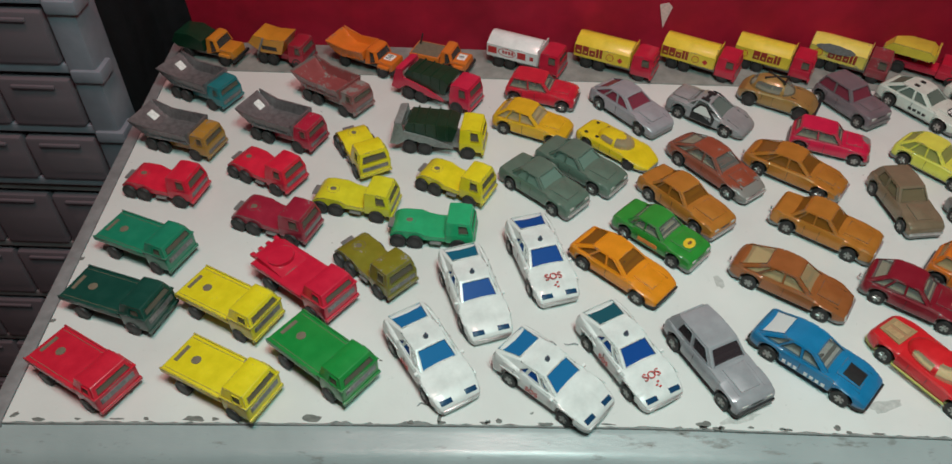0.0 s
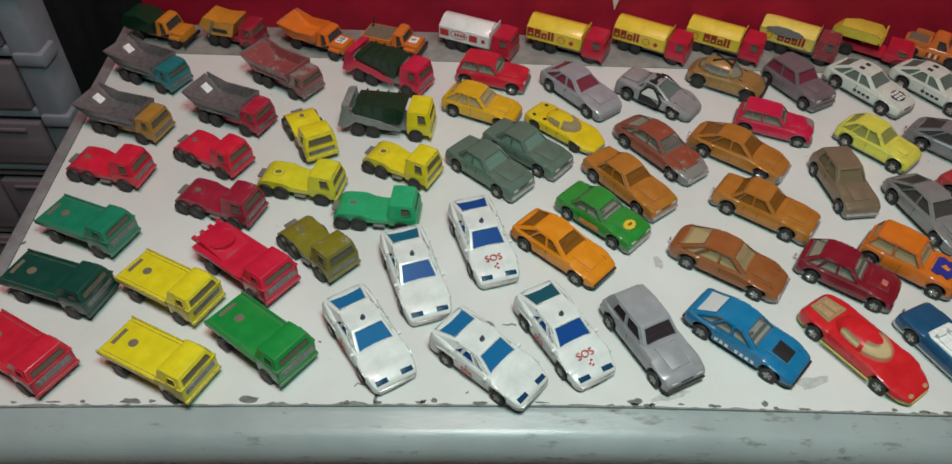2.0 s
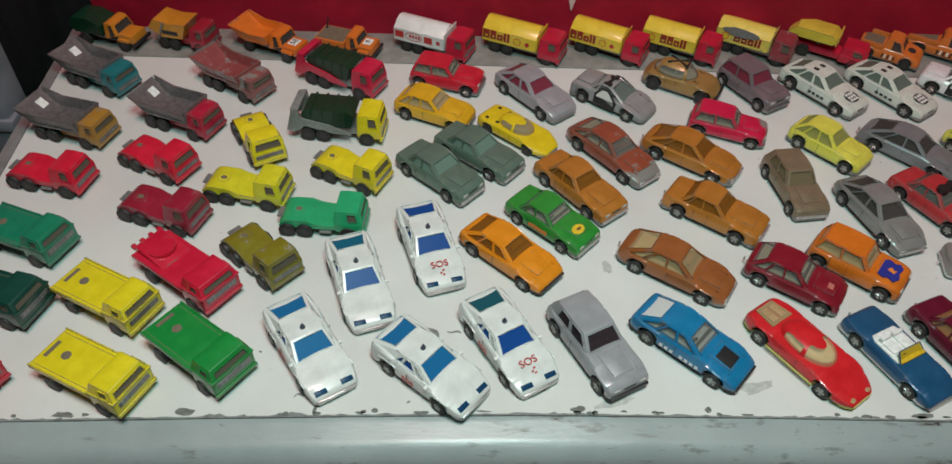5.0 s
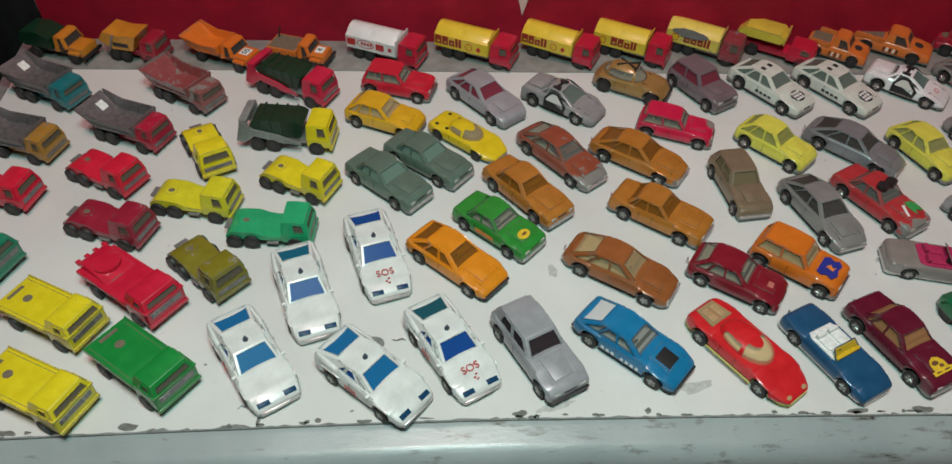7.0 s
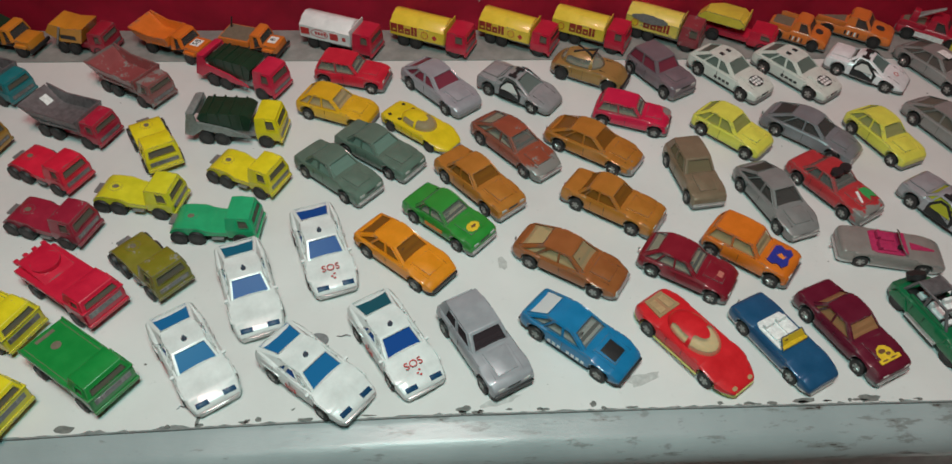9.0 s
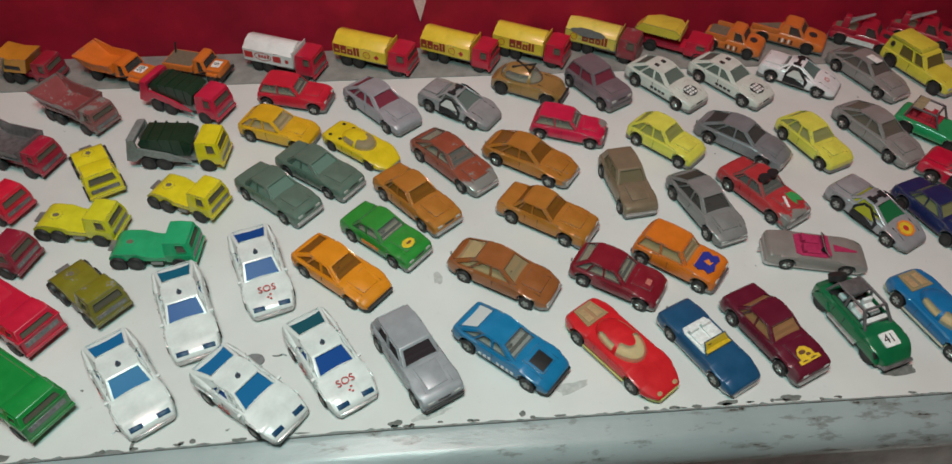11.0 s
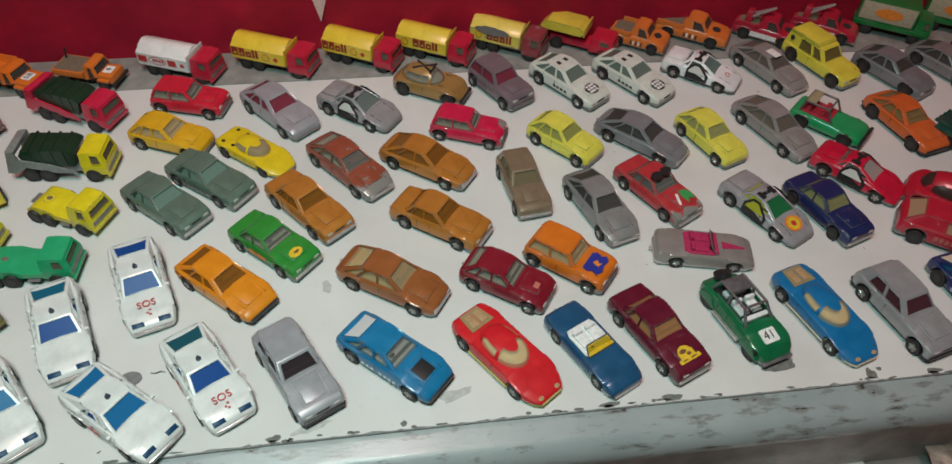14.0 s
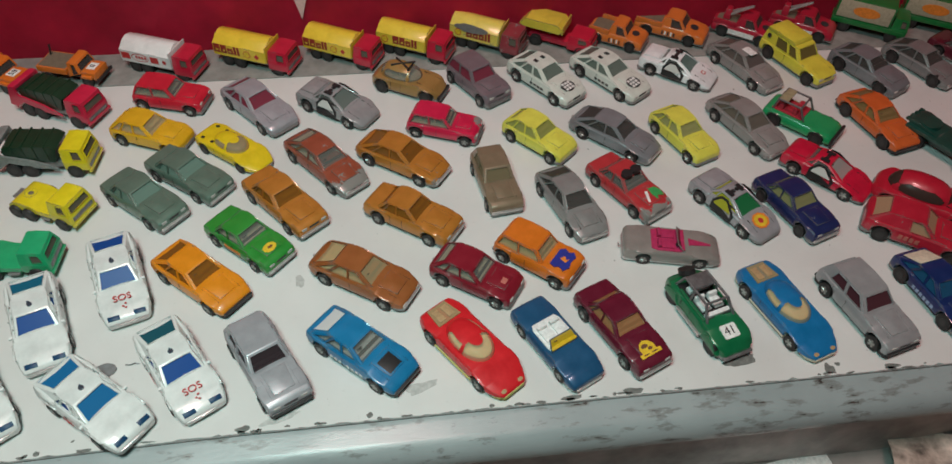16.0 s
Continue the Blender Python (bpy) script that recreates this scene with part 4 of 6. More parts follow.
def tanker(x, y, heading, tank, cab, label, marks, worn=False):
    t = truck_of(x, y, heading, label, STRIP_Z, "toy_tanker")
    f, r = 20.5, -20.5
    part("chassis", boxed(-34, 22, -8, 8, 5.4, 10, bevel=0.5), BASE, t)
    tank_body(t, -38, 11, 12.4, 10, 27, tank)
    part("tank_front", boxed(11, 11.8, -12.2, 12.2, 10, 25, bevel=0.3), tank, t)
    cab_over(t, 12.6, 31, 12.4, 5, 14, 23, cab, rake=1.4)
    for s in (-1, 1):
        # plain lettering-sized blocks and round mark on the tank's flank
        side = s * 12.4
        flip = 1 if s < 0 else -1
        if marks == "red_panels":
            part("mark", boxed(-36.5, -28, side - 0.12, side + 0.12, 13, 19), RED_INK, t)
            part("mark", boxed(-8, 0, side - 0.12, side + 0.12, 13, 19), RED_INK, t)
            for i in range(4):
                part("mark", boxed(-22.5 + i * 2.9, -20.4 + i * 2.9, side - 0.12, side + 0.12, 14.6, 17.6, bevel=0.1), RED_INK, t)
            bm = bmesh.new()
            pts = [(-18 + 8.6 * math.cos(6.28318 * i / 24), 16 + 3.9 * math.sin(6.28318 * i / 24)) for i in range(24)]
            inn = [(-18 + 7.8 * math.cos(6.28318 * i / 24), 16 + 3.2 * math.sin(6.28318 * i / 24)) for i in range(24)]
            a = [bm.verts.new((px, side * 1.012, pz)) for px, pz in pts]
            b = [bm.verts.new((px, side * 1.012, pz)) for px, pz in inn]
            for i in range(24):
                bm.faces.new((a[i], a[(i + 1) % 24], b[(i + 1) % 24], b[i]))
            part("mark", bm, RED_INK, t)
            part("mark", boxed(4, 7.4, side - 0.12, side + 0.12, 14, 17.4), RED_INK, t, at=None)
        else:
            first, widths, heights = (-37 if marks == "left" else -21), (6.0, 5.4, 5.2, 2.4, 2.4), (10, 10, 7, 10, 10)
            xx = first
            for wd, hh in zip(widths, heights):
                part("mark", boxed(xx, xx + wd, side - 0.12, side + 0.12, 12.6, 12.6 + hh * 0.82, bevel=0.1), plain("dark_red_ink", (0.30, 0.03, 0.02), 0.5), t)
                if wd > 3:
                    part("mark", boxed(xx + 1.7, xx + wd - 1.6, side - 0.16, side + 0.16, 14.4, 16.0, bevel=0.1), tank, t)
                xx += wd + 0.7
            cx = -6 if marks == "left" else -29
            for rad, ink, lift in ((3.4, RED_INK, 0.12), (2.8, YELLOW_INK, 0.2)):
                bm = ring_plate(rad, rad, 0, lift, 18)
                part("mark", bm, ink, t, at=pose(cx, side, 15.6, 90 if s < 0 else -90, 0, 0))
            if marks == "left":
                part("mark", boxed(-1.8, 1.8, -1.8, 1.8, 0, 0.14), RED_INK, t, at=pose(3, side, 15, 90 if s < 0 else -90, 0, 0) @ pose(0, 0, 0, 0, 0, 45))
    if worn:
        bm = ring_plate(17, 3.6, 0, 0.2, 22)
        for v in bm.verts:
            v.co.y += 0.8 * noise.noise((v.co.x * 0.2, v.co.y, 0))
        part("worn_patch", bm, BASE, t, "bare metal patch where the paint has gone", at=pose(-16, -12.3, 21.6, 80, 0, 0))
    axle_set(t, (f, r - 5.6, r + 5.6), 12.2, 5.4, DARK_HUB, 4.6)
    return t


def bonnet_truck(x, y, heading, mat, label, bed="tub", bed_mat=None, number=""):
    t = truck_of(x, y, heading, label, STRIP_Z)
    f, r = 21, -21
    part("chassis", boxed(-30, 24, -6, 6, 5, 9, bevel=0.5), BASE, t)
    part("hood", boxed(14, 31.5, -9.2, 9.2, 6, 14.6, bevel=1.6, taper=(0.6, 1)), mat, t)
    part("wing", boxed(15.5, 28, -12.2, 12.2, 8.5, 11.4, bevel=1.2), mat, t)
    bm, panes = greenhouse(2, 3, 13, 16.5, 9, 13.4, 23, 11.4, 9.8, (0.4,), 1.5, 0.2, ("side0", "back"))
    part("cab_roof", bm, mat, t)
    for points, normal, k in panes:
        part("windscreen" if k == 2 else "side_window", pane_mesh(points, normal, 0.35), SMOKE, t)
    part("cab_interior", boxed(4, 13, -9, 9, 8, 15, bevel=1), BLACK, t)
    part("bumper", boxed(30.5, 33, -12, 12, 5, 8, bevel=0.8), BLACK, t)
    if bed == "tub":
        tub(t, -33, 1, 12, 10, 19, bed_mat or mat, 2, 5)
    elif bed == "round":
        part("hopper", side_plate([(-36, 15), (-30, 24), (-14, 25), (-1, 20), (0, 11), (-30, 11)], -11.5, 11.5, 2.5), bed_mat, t)
    else:
        part("bed", boxed(-32, 1, -11.5, 11.5, 10, 16, bevel=0.8), bed_mat or mat, t)
        # dark plate on the closed bed, coloured as the shade of an open well
        part("bed_well", boxed(-30.5, -0.5, -10, 10, 15.9, 16.2), plain("dull_hole", (0.16, 0.13, 0.09), 0.6), t)
        part("mast", tube(bmesh.new(), (-28, 6, 15), (-25, 6, 27), 0.9), BLACK, t)
    if number:
        part("number_panel", boxed(18, 27, -4.6, 4.6, 14.5, 14.9), WHITE_INK, t, "white panel with a black number")
        part("number", lettering(number, 7.5, BLACK_INK), None, t, at=pose(22.5, 0, 15.0, 0, 0, 90))
    axle_set(t, (f, r), 12.2, 5.4, DARK_HUB, 4.6)
    return t


def pickup(x, y, heading, mat, label, long=1.0):
    t = truck_of(x, y, heading, label, STRIP_Z)
    L = 64 * long
    top_line = [(0, 13), (24 * long, 13), (26 * long, 14.4), (44 * long, 14.4), (60 * long, 12.4), (64 * long, 10)]
    at = pose(-L / 2, 0, 0)
    part("body", body_shell(L, 27, top_line, 3.8, (12 * long, 51 * long), 6.4, 0.08, 0.04), mat, t, at=at)
    # no real well here: a dark plate gives the bed its inner shade
    part("bed_well", boxed(3, 23 * long, -10.5, 10.5, 13.4, 13.8, bevel=0.3), plain("dull_hole", (0.16, 0.13, 0.09), 0.6), t, at=at)
    for s in (-1, 1):
        part("bed_side", boxed(1, 25 * long, s * 12 - 0.9, s * 12 + 0.9, 12, 17.2, bevel=0.5), mat, t, at=at)
    bm, panes = greenhouse(25 * long, 27 * long, 40 * long, 46 * long, 14, 14, 22.5, 11.6, 9.8, (0.35,), 1.3, 0.2, ("side0",))
    part("cab_roof", bm, mat, t, at=at)
    for points, normal, k in panes:
        part("windscreen" if k == 2 else "side_window", pane_mesh(points, normal, 0.35), SMOKE, t, at=at)
    for s in (-1, 1):
        for i in range(5):
            part("stripe", boxed(26 * long + i * 3, 27.5 * long + i * 3, s * 13.35 - 0.15, s * 13.35 + 0.15, 6.5, 10.5), WHITE_INK if i % 2 else BLACK_INK, t, at=at)
    bm = ring_plate(4.2, 4.2, 0, 0.25, 18)
    part("round_badge", bm, BLACK_INK, t, at=pose(52 * long - L / 2, 0, 13.9, 0, 6, 0))
    axle_set(t, (-L / 2 + 12 * long, -L / 2 + 51 * long), 13.2, 5.6, DARK_HUB, 4.6)
    part("base_plate", boxed(-L / 2 - 0.8, L / 2 + 0.9, -11.5, 11.5, 3, 5.6, bevel=0.7), BASE, t)
    return t

# ---- the collection: trucks ----
C_RED, C_DRED = (0.64, 0.012, 0.04), (0.24, 0.012, 0.035)
C_YEL, C_GRN, C_DGRN = (0.74, 0.60, 0.012), (0.006, 0.27, 0.10), (0.004, 0.055, 0.04)
C_TEAL, C_OLIVE = (0.006, 0.17, 0.19), (0.20, 0.17, 0.012)
C_COPPER, C_WHITE = (0.50, 0.19, 0.028), (0.68, 0.685, 0.67)

dumper(-243.4, 312.2, (-25.3, 0.99, 1.00, 1.00), GREY_METAL, paint(C_TEAL, 0.35), "teal-cabbed toy dump truck with a grey metal tub")
dumper(-240.0, 242.6, (-17.4, 1.01, 1.00, 0.98), GREY_METAL, paint((0.40, 0.20, 0.03), 0.5), "worn ochre toy dump truck with a grey metal tub")
dumper(-129.6, 310.7, (-32.3, 1.02, 1.00, 0.98), paint((0.26, 0.06, 0.06), 0.75), paint((0.26, 0.08, 0.075), 0.8), "toy dump truck with red paint worn to bare metal", False)
dumper(-160.6, 257.4, (-23.3, 1.01, 1.00, 1.02), GREY_METAL, paint((0.42, 0.012, 0.04), 0.45), "red-cabbed toy dump truck with a grey metal tub")
skip_truck(-39.5, 320.2, (-25.7, 1.11, 1.01, 1.02), paint((0.58, 0.015, 0.055), 0.15), paint((0.58, 0.015, 0.055), 0.15), "red toy skip truck with a dark green skip")
skip_truck(-33.3, 253.6, (-6.6, 1.09, 1.01, 1.05), plain("grey_arm", (0.26, 0.28, 0.27), 0.4, 0.3), paint(C_YEL, 0.15), "yellow-cabbed toy skip truck with grey arms and dark green skip")
tractor(-236.5, 187.0, (-12.9, 1.03, 1.00, 0.99), paint(C_RED, 0.18), "bright red toy tractor unit")
tractor(-165.8, 206.8, (-27.3, 1.03, 1.00, 0.97), paint(C_RED, 0.2), "bright red toy tractor unit, lightly worn")
tractor(-97.3, 233.1, (-60.4, 1.02, 0.99, 1.02), paint(C_YEL, 0.3), "yellow toy tractor unit turned towards the table's edge")
tractor(-93.2, 177.5, (-11.1, 1.08, 0.99, 0.95), paint((0.66, 0.60, 0.02), 0.3), "lemon yellow toy tractor unit")
tractor(-21.6, 200.0, (-25.5, 1.01, 1.00, 0.98), paint(C_YEL, 0.32), "yellow toy tractor unit with dark window edges")
tractor(-146.5, 152.9, (-19.2, 1.07, 1.00, 0.97), paint((0.30, 0.012, 0.035), 0.4), "dark red toy tractor unit with worn edges")
tractor(-34.6, 148.9, (-4.1, 1.06, 0.99, 0.96), paint((0.01, 0.36, 0.15), 0.12), "bright green toy tractor unit")
tractor(-71.4, 111.2, (-42.3, 1.01, 1.00, 1.00), paint(C_OLIVE, 0.5), "olive toy tractor unit with worn grey edges")
flatbed(-228.9, 123.9, (-21.1, 0.89, 0.98, 0.97), paint((0.008, 0.20, 0.11), 0.25), "green toy flatbed truck")
flatbed(-228.1, 72.4, (-17.4, 0.95, 0.98, 0.95), paint(C_DGRN, 0.12), "dark green toy flatbed truck")
flatbed(-229.0, 18.9, (-28.3, 0.89, 0.98, 0.97), paint((0.58, 0.012, 0.035), 0.2), "red toy flatbed truck with a round peg mark")
flatbed(-147.6, 16.4, (-25.6, 0.93, 0.98, 0.97), paint(C_YEL, 0.36), "yellow toy flatbed truck with a peg hole")
flatbed(-157.8, 71.8, (-27.0, 0.91, 0.98, 0.97), paint(C_YEL, 0.38), "yellow toy flatbed truck touching a green one")
flatbed(-114.8, 93.4, (-35.4, 0.99, 1.00, 1.01), paint((0.58, 0.01, 0.04), 0.12), "crimson toy truck with a turntable bed", True)
flatbed(-92.2, 33.2, (-35.9, 0.89, 0.98, 0.98), paint((0.006, 0.23, 0.04), 0.2), "green toy flatbed truck with scuffed bed", scale=1.04)

# back row on the grey strip
bonnet_truck(-256.5, 378.3, (-16.6, 0.94, 1.00, 1.00), paint((0.62, 0.22, 0.02), 0.2), "orange-cabbed toy truck with a dark green tipper body", "round", plain("dark_green_plastic", (0.006, 0.035, 0.017), 0.28, 0, 200, 0.2))
t = truck_of(-185.5, 374.7, (-15.3, 0.94, 1.00, 1.01), "red-cabbed toy truck carrying a yellow bucket body", STRIP_Z)
part("chassis", boxed(-28, 18, -7, 7, 5, 10, bevel=0.5), paint((0.36, 0.012, 0.03), 0.3), t)
part("bucket", side_plate([(-35, 18), (-28, 26), (-12, 24), (6, 25.5), (0, 12), (-22, 11)], -11.5, 11.5, 2), paint((0.62, 0.25, 0.02), 0.2), t, "yellow-orange bucket body")
part("badge_bar", boxed(-20, -4, -11.9, -11.6, 14.5, 18, bevel=0.2), BLACK_INK, t)
part("support_arm", tube(bmesh.new(), (-26, -12, 9), (-17, -12.4, 25), 1.0), BASE, t)
cab_over(t, 7, 24, 12, 5, 14, 22, paint((0.33, 0.012, 0.03), 0.3))
axle_set(t, (16, -21.5, -10.5), 12.2, 5.4, DARK_HUB, 4.6)
bonnet_truck(-109.3, 370.0, (-25.0, 0.98, 0.99, 0.94), paint((0.70, 0.16, 0.015), 0.12), "orange toy dump truck with a number on its hood", "tub", None, "58")
bonnet_truck(-43.3, 371.9, (-18.0, 0.88, 0.98, 0.90), paint((0.68, 0.17, 0.02), 0.18), "orange toy utility truck with a number on its hood", "flat", None, "8")
CAB_RED = paint((0.52, 0.012, 0.04), 0.12)
TANK_YELLOW = paint((0.78, 0.54, 0.04), 0.14)
tanker(37.5, 376.0, (-23.0, 1.03, 1.00, 1.00), paint((0.76, 0.74, 0.73), 0.08), CAB_RED, "white toy fuel tanker with red panels and red cab", "red_panels")
tanker(119.9, 377.9, (-24.2, 1.09, 1.01, 1.00), TANK_YELLOW, CAB_RED, "yellow toy fuel tanker with red lettering and red cab", "left")
tanker(197.9, 380.3, (-27.8, 1.03, 1.01, 0.97), TANK_YELLOW, CAB_RED, "yellow toy fuel tanker with red lettering, red cab", "left")
tanker(265.8, 383.3, (-27.5, 1.03, 1.00, 0.97), paint((0.78, 0.56, 0.05), 0.14), CAB_RED, "yellow toy fuel tanker with lettering near its cab", "right")
tanker(335.8, 387.2, (-29.7, 1.04, 1.00, 1.00), paint((0.76, 0.58, 0.10), 0.4), paint((0.28, 0.04, 0.05), 0.5), "worn yellow toy tanker with a bare metal patch", "right", True)
t = truck_of(404.4, 384.9, (-31.3, 1.13, 1.00, 0.94), "red toy tipper truck with a yellow tilted bed", STRIP_Z)
part("chassis", boxed(-28, 24, -8, 8, 5, 10, bevel=0.5), paint((0.52, 0.012, 0.04), 0.2), t)
part("bed", side_plate([(-37, 20), (-31, 27), (-2, 27), (4, 22), (0, 18), (-32, 18)], -11.5, 11.5, 1.5), paint((0.72, 0.55, 0.06), 0.35), t, "scuffed yellow tipper bed")
part("bed_flap", boxed(2, 3.6, -11.5, 11.5, 18, 27.5, bevel=0.5), paint((0.72, 0.50, 0.05), 0.35), t)
part("ram", tube(bmesh.new(), (-10, 0, 9), (-16, 0, 19), 2), BASE, t)
cab_over(t, 8, 29, 12, 5, 13, 19.5, paint((0.52, 0.012, 0.04), 0.2))
axle_set(t, (21, -21), 12.2, 5.4, DARK_HUB, 4.6)
pickup(460.7, 385.3, (-33.5, 0.88, 0.99, 1.00), paint((0.66, 0.17, 0.03), 0.2), "orange toy pickup with black and white stripes")
pickup(517.9, 393.4, (-33.0, 1.00, 1.00, 1.00), paint((0.66, 0.17, 0.03), 0.2), "orange toy pickup with a round black badge", 1.12)


def crane_truck(x, y, heading, label):
    t = pickup(x, y, heading, paint((0.40, 0.012, 0.035), 0.1), label)
    part("jib", tube(tube(bmesh.new(), (-22, -4, 16), (2, 0, 31), 1.3), (-22, 4, 16), (2, 0, 31), 1.3), CHROME, t, "plated crane jib")
    part("crane_post", boxed(-24, -16, -6, 6, 14, 24, bevel=1.5, taper=(1, 2)), paint((0.40, 0.012, 0.035), 0.1), t)
    part("side_panel", boxed(-14, 12, -13.9, -13.6, 6, 10.5), WHITE_INK, t)
    return t


crane_truck(592, 386, -36, "red toy breakdown truck with a plated jib")
crane_truck(654, 388, -36, "red toy breakdown truck with a plated crane jib")


def panel_truck(x, y, heading):
    t = truck_of(x, y, heading, "green toy truck with a cream-sided box body", STRIP_Z)
    green = paint((0.008, 0.16, 0.035), 0.15)
    part("chassis", boxed(-36, 34, -13, 13, 9, 14, bevel=1), green, t)
    part("box_body", boxed(-35, 20, -12, 12, 14, 34, bevel=1), green, t)
    for s in (-1, 1):
        part("side_panel", boxed(-33, 18, s * 12.2 - 0.3, s * 12.2 + 0.3, 15.5, 33, bevel=0.2), plain("cream_board", (0.42, 0.35, 0.25), 0.5), t, "cream side panel")
        bm = ring_plate(13, 5, 0, 0.3, 20)
        part("oval_mark", bm, ORANGE_INK, t, at=pose(-6, s * 12.5, 24, 90 if s < 0 else -90, 0, 0))
    cab_over(t, 21, 37, 12, 6, 16, 25, green)
    axle_set(t, (24, -22), 12.4, 6.0, DARK_HUB, 4.6)
    return t


panel_truck(722, 384, -32)
panel_truck(796, 384, -32)

# ---- the collection: cars ----
DULL_SILVER = paint((0.30, 0.285, 0.275), 0.3, 0.5, 0.35)
COPPER = paint(C_COPPER, 0.15, 0.45, 0.25)
POLICE = paint(C_WHITE, 0.2)


def police(x, y, heading, label, rear, hood_text=False, side_text=False):
    car, spec = toy_car("alpine", x, y, heading, POLICE, BLUE_GLASS, label, inside=BLUE_INK, rear_glass=rear, front_glass=rear if rear is TEAL_GLASS and not hood_text else BLUE_GLASS, base=CHROME, lights=False, seats=False, blind=("side0",))
    o = sum(spec["ax"]) / 2
    lamp = part("beacon", tube(tube(bmesh.new(), (31 - o, 0, 21), (31 - o, 0, 22.4), 1.6, 12), (31 - o, 0, 22.4), (31 - o, 0, 24.4), 1.2, 12, 0.7), plain("dark_beacon", (0.05, 0.06, 0.09), 0.3), car, "dark roof beacon")
    for s in (-1, 1):
        part("headlight", slab([(-1.9, -3.6), (-1.5, 3.6), (1.6, 3.6), (1.4, -3.6)], -0.3, 0.3, 0.12), tinted((0.01, 0.05, 0.12), 0.1), car, "blue headlamp cover", at=top_pose(spec, 70.0, s * 7.9))
        part("arch_lip", boxed(50 - o, 64 - o, s * 15.1 - 0.6, s * 15.1 + 0.6, 11.2, 12.4, bevel=0.5, taper=(3, 0.2)), POLICE, car)
        part("arch_lip", boxed(8 - o, 25 - o, s * 15.2 - 0.7, s * 15.2 + 0.7, 12.4, 13.8, bevel=0.6, taper=(4, 0.2)), POLICE, car)
        part("mirror", boxed(46 - o, 48 - o, s * 15 - 1.2, s * 15 + 1.2, 12.8, 14.6, bevel=0.5), WHITE, car)
    if hood_text:
        part("lettering", lettering("SOS", 6.6, RED_INK), None, car, at=top_pose(spec, 58, 0, 1.0, 90))
        for dx, dy in ((62.6, 1.2), (64.2, -0.6), (65.6, 0.8)):
            part("star_mark", ring_plate(0.6, 0.9, 0, 0.3, 6), RED_INK, car, at=top_pose(spec, dx, dy, 0.7))
    part("bumper", slab([(71, -12.6), (71, 12.6), (73.6, 11.6), (74.4, 4), (74.4, -4), (73.6, -11.6)], 4.6, 6.2, 0.3), CHROME, car, "bare silver front bumper strip", at=pose(-o, 0, 0))
    if side_text:
        part("lettering", lettering("SOS", 5.4, RED_INK, 0.1), None, car, at=pose(33 - o, -15.72, 8.8, 90, 0, 0))
    return car


police(-29.2, 37.5, (-56.1, 0.96, 0.99, 1.00), "white toy police car with blue windows", TEAL_GLASS, False, True)
police(-4.8, 89.7, (-69.7, 0.98, 0.99, 1.00), "white toy police car with dark blue glass and teal rear panel", tinted((0.01, 0.12, 0.20), 0.1), False, False)
police(39.5, 121.4, (-71.2, 0.98, 1.00, 1.00), "white toy police car with red lettering on its hood", BLUE_GLASS, True, False)
police(43.0, 25.2, (-39.4, 0.96, 1.00, 1.00), "white toy police car with bright blue windows, red door lettering", TEAL_GLASS, False, True)
police(89.3, 44.8, (-59.0, 0.98, 1.00, 0.96), "white toy police car with red lettering on hood and doors", tinted((0.015, 0.09, 0.12), 0.1), True, True)

toy_car("coupe", 93.9, 118.1, (-42.4, 1.02, 1.00, 0.98), paint((0.72, 0.24, 0.008), 0.1), AMBER, "bright orange toy coupe with amber windows", inside=YELLOW_PLASTIC, base=BLACK, lights=False, rear_glass=AMBER)
car, spec = toy_car("saloon", 123.8, 150.5, (-42.9, 0.89, 0.99, 0.96), paint((0.02, 0.24, 0.03), 0.3), CLEAR, "green toy rally saloon with a round emblem on its hood", inside=CREAM, hook=True)
part("emblem", ring_plate(4.4, 5.4, 0, 0.2, 9), YELLOW_INK, car, "round yellow emblem", at=top_pose(spec, 62, 0, 0.12))
part("emblem_mark", ring_plate(1.4, 2.6, 0, 0.3, 5), plain("brown_ink", (0.16, 0.07, 0.03), 0.5), car, at=top_pose(spec, 62, 0.6, 0.12))
part("side_mark", boxed(-10, 8, -0.1, 0.1, -1.6, 1.6), ORANGE_INK, car, at=pose(0, -14.2, 9))
toy_car("golf", 142.8, 43.1, (-62.3, 1.02, 1.01, 0.99), paint((0.36, 0.36, 0.385), 0.08, 0.5), tinted((0.05, 0.035, 0.04), 0.3), "silver-grey toy hatchback car with dark windows", inside=BLACK, base=BLACK)
car, spec = toy_car("coupe", 202.4, 46.8, (-42.6, 1.05, 1.01, 1.01), paint((0.004, 0.17, 0.36), 0.2), CLEAR, "bright blue toy coupe with a black hood panel", inside=WHITE, lights=False, base=BLACK, rear_glass=tinted((0.7, 0.7, 0.7), 0.2))
part("hood_panel", boxed(-5.5, 5, -5.4, 5.4, 0, 0.25, bevel=0.1), BLACK, car, "matt black hood panel", at=top_pose(spec, 57, 0))
for i in range(7):
    part("side_mark", boxed(-1.3, 0.8, -0.1, 0.1, -1.1, 1.1), WHITE_INK, car, at=pose(-12 + i * 3.4 + (3 if i > 2 else 0), -14.55, 7.5))


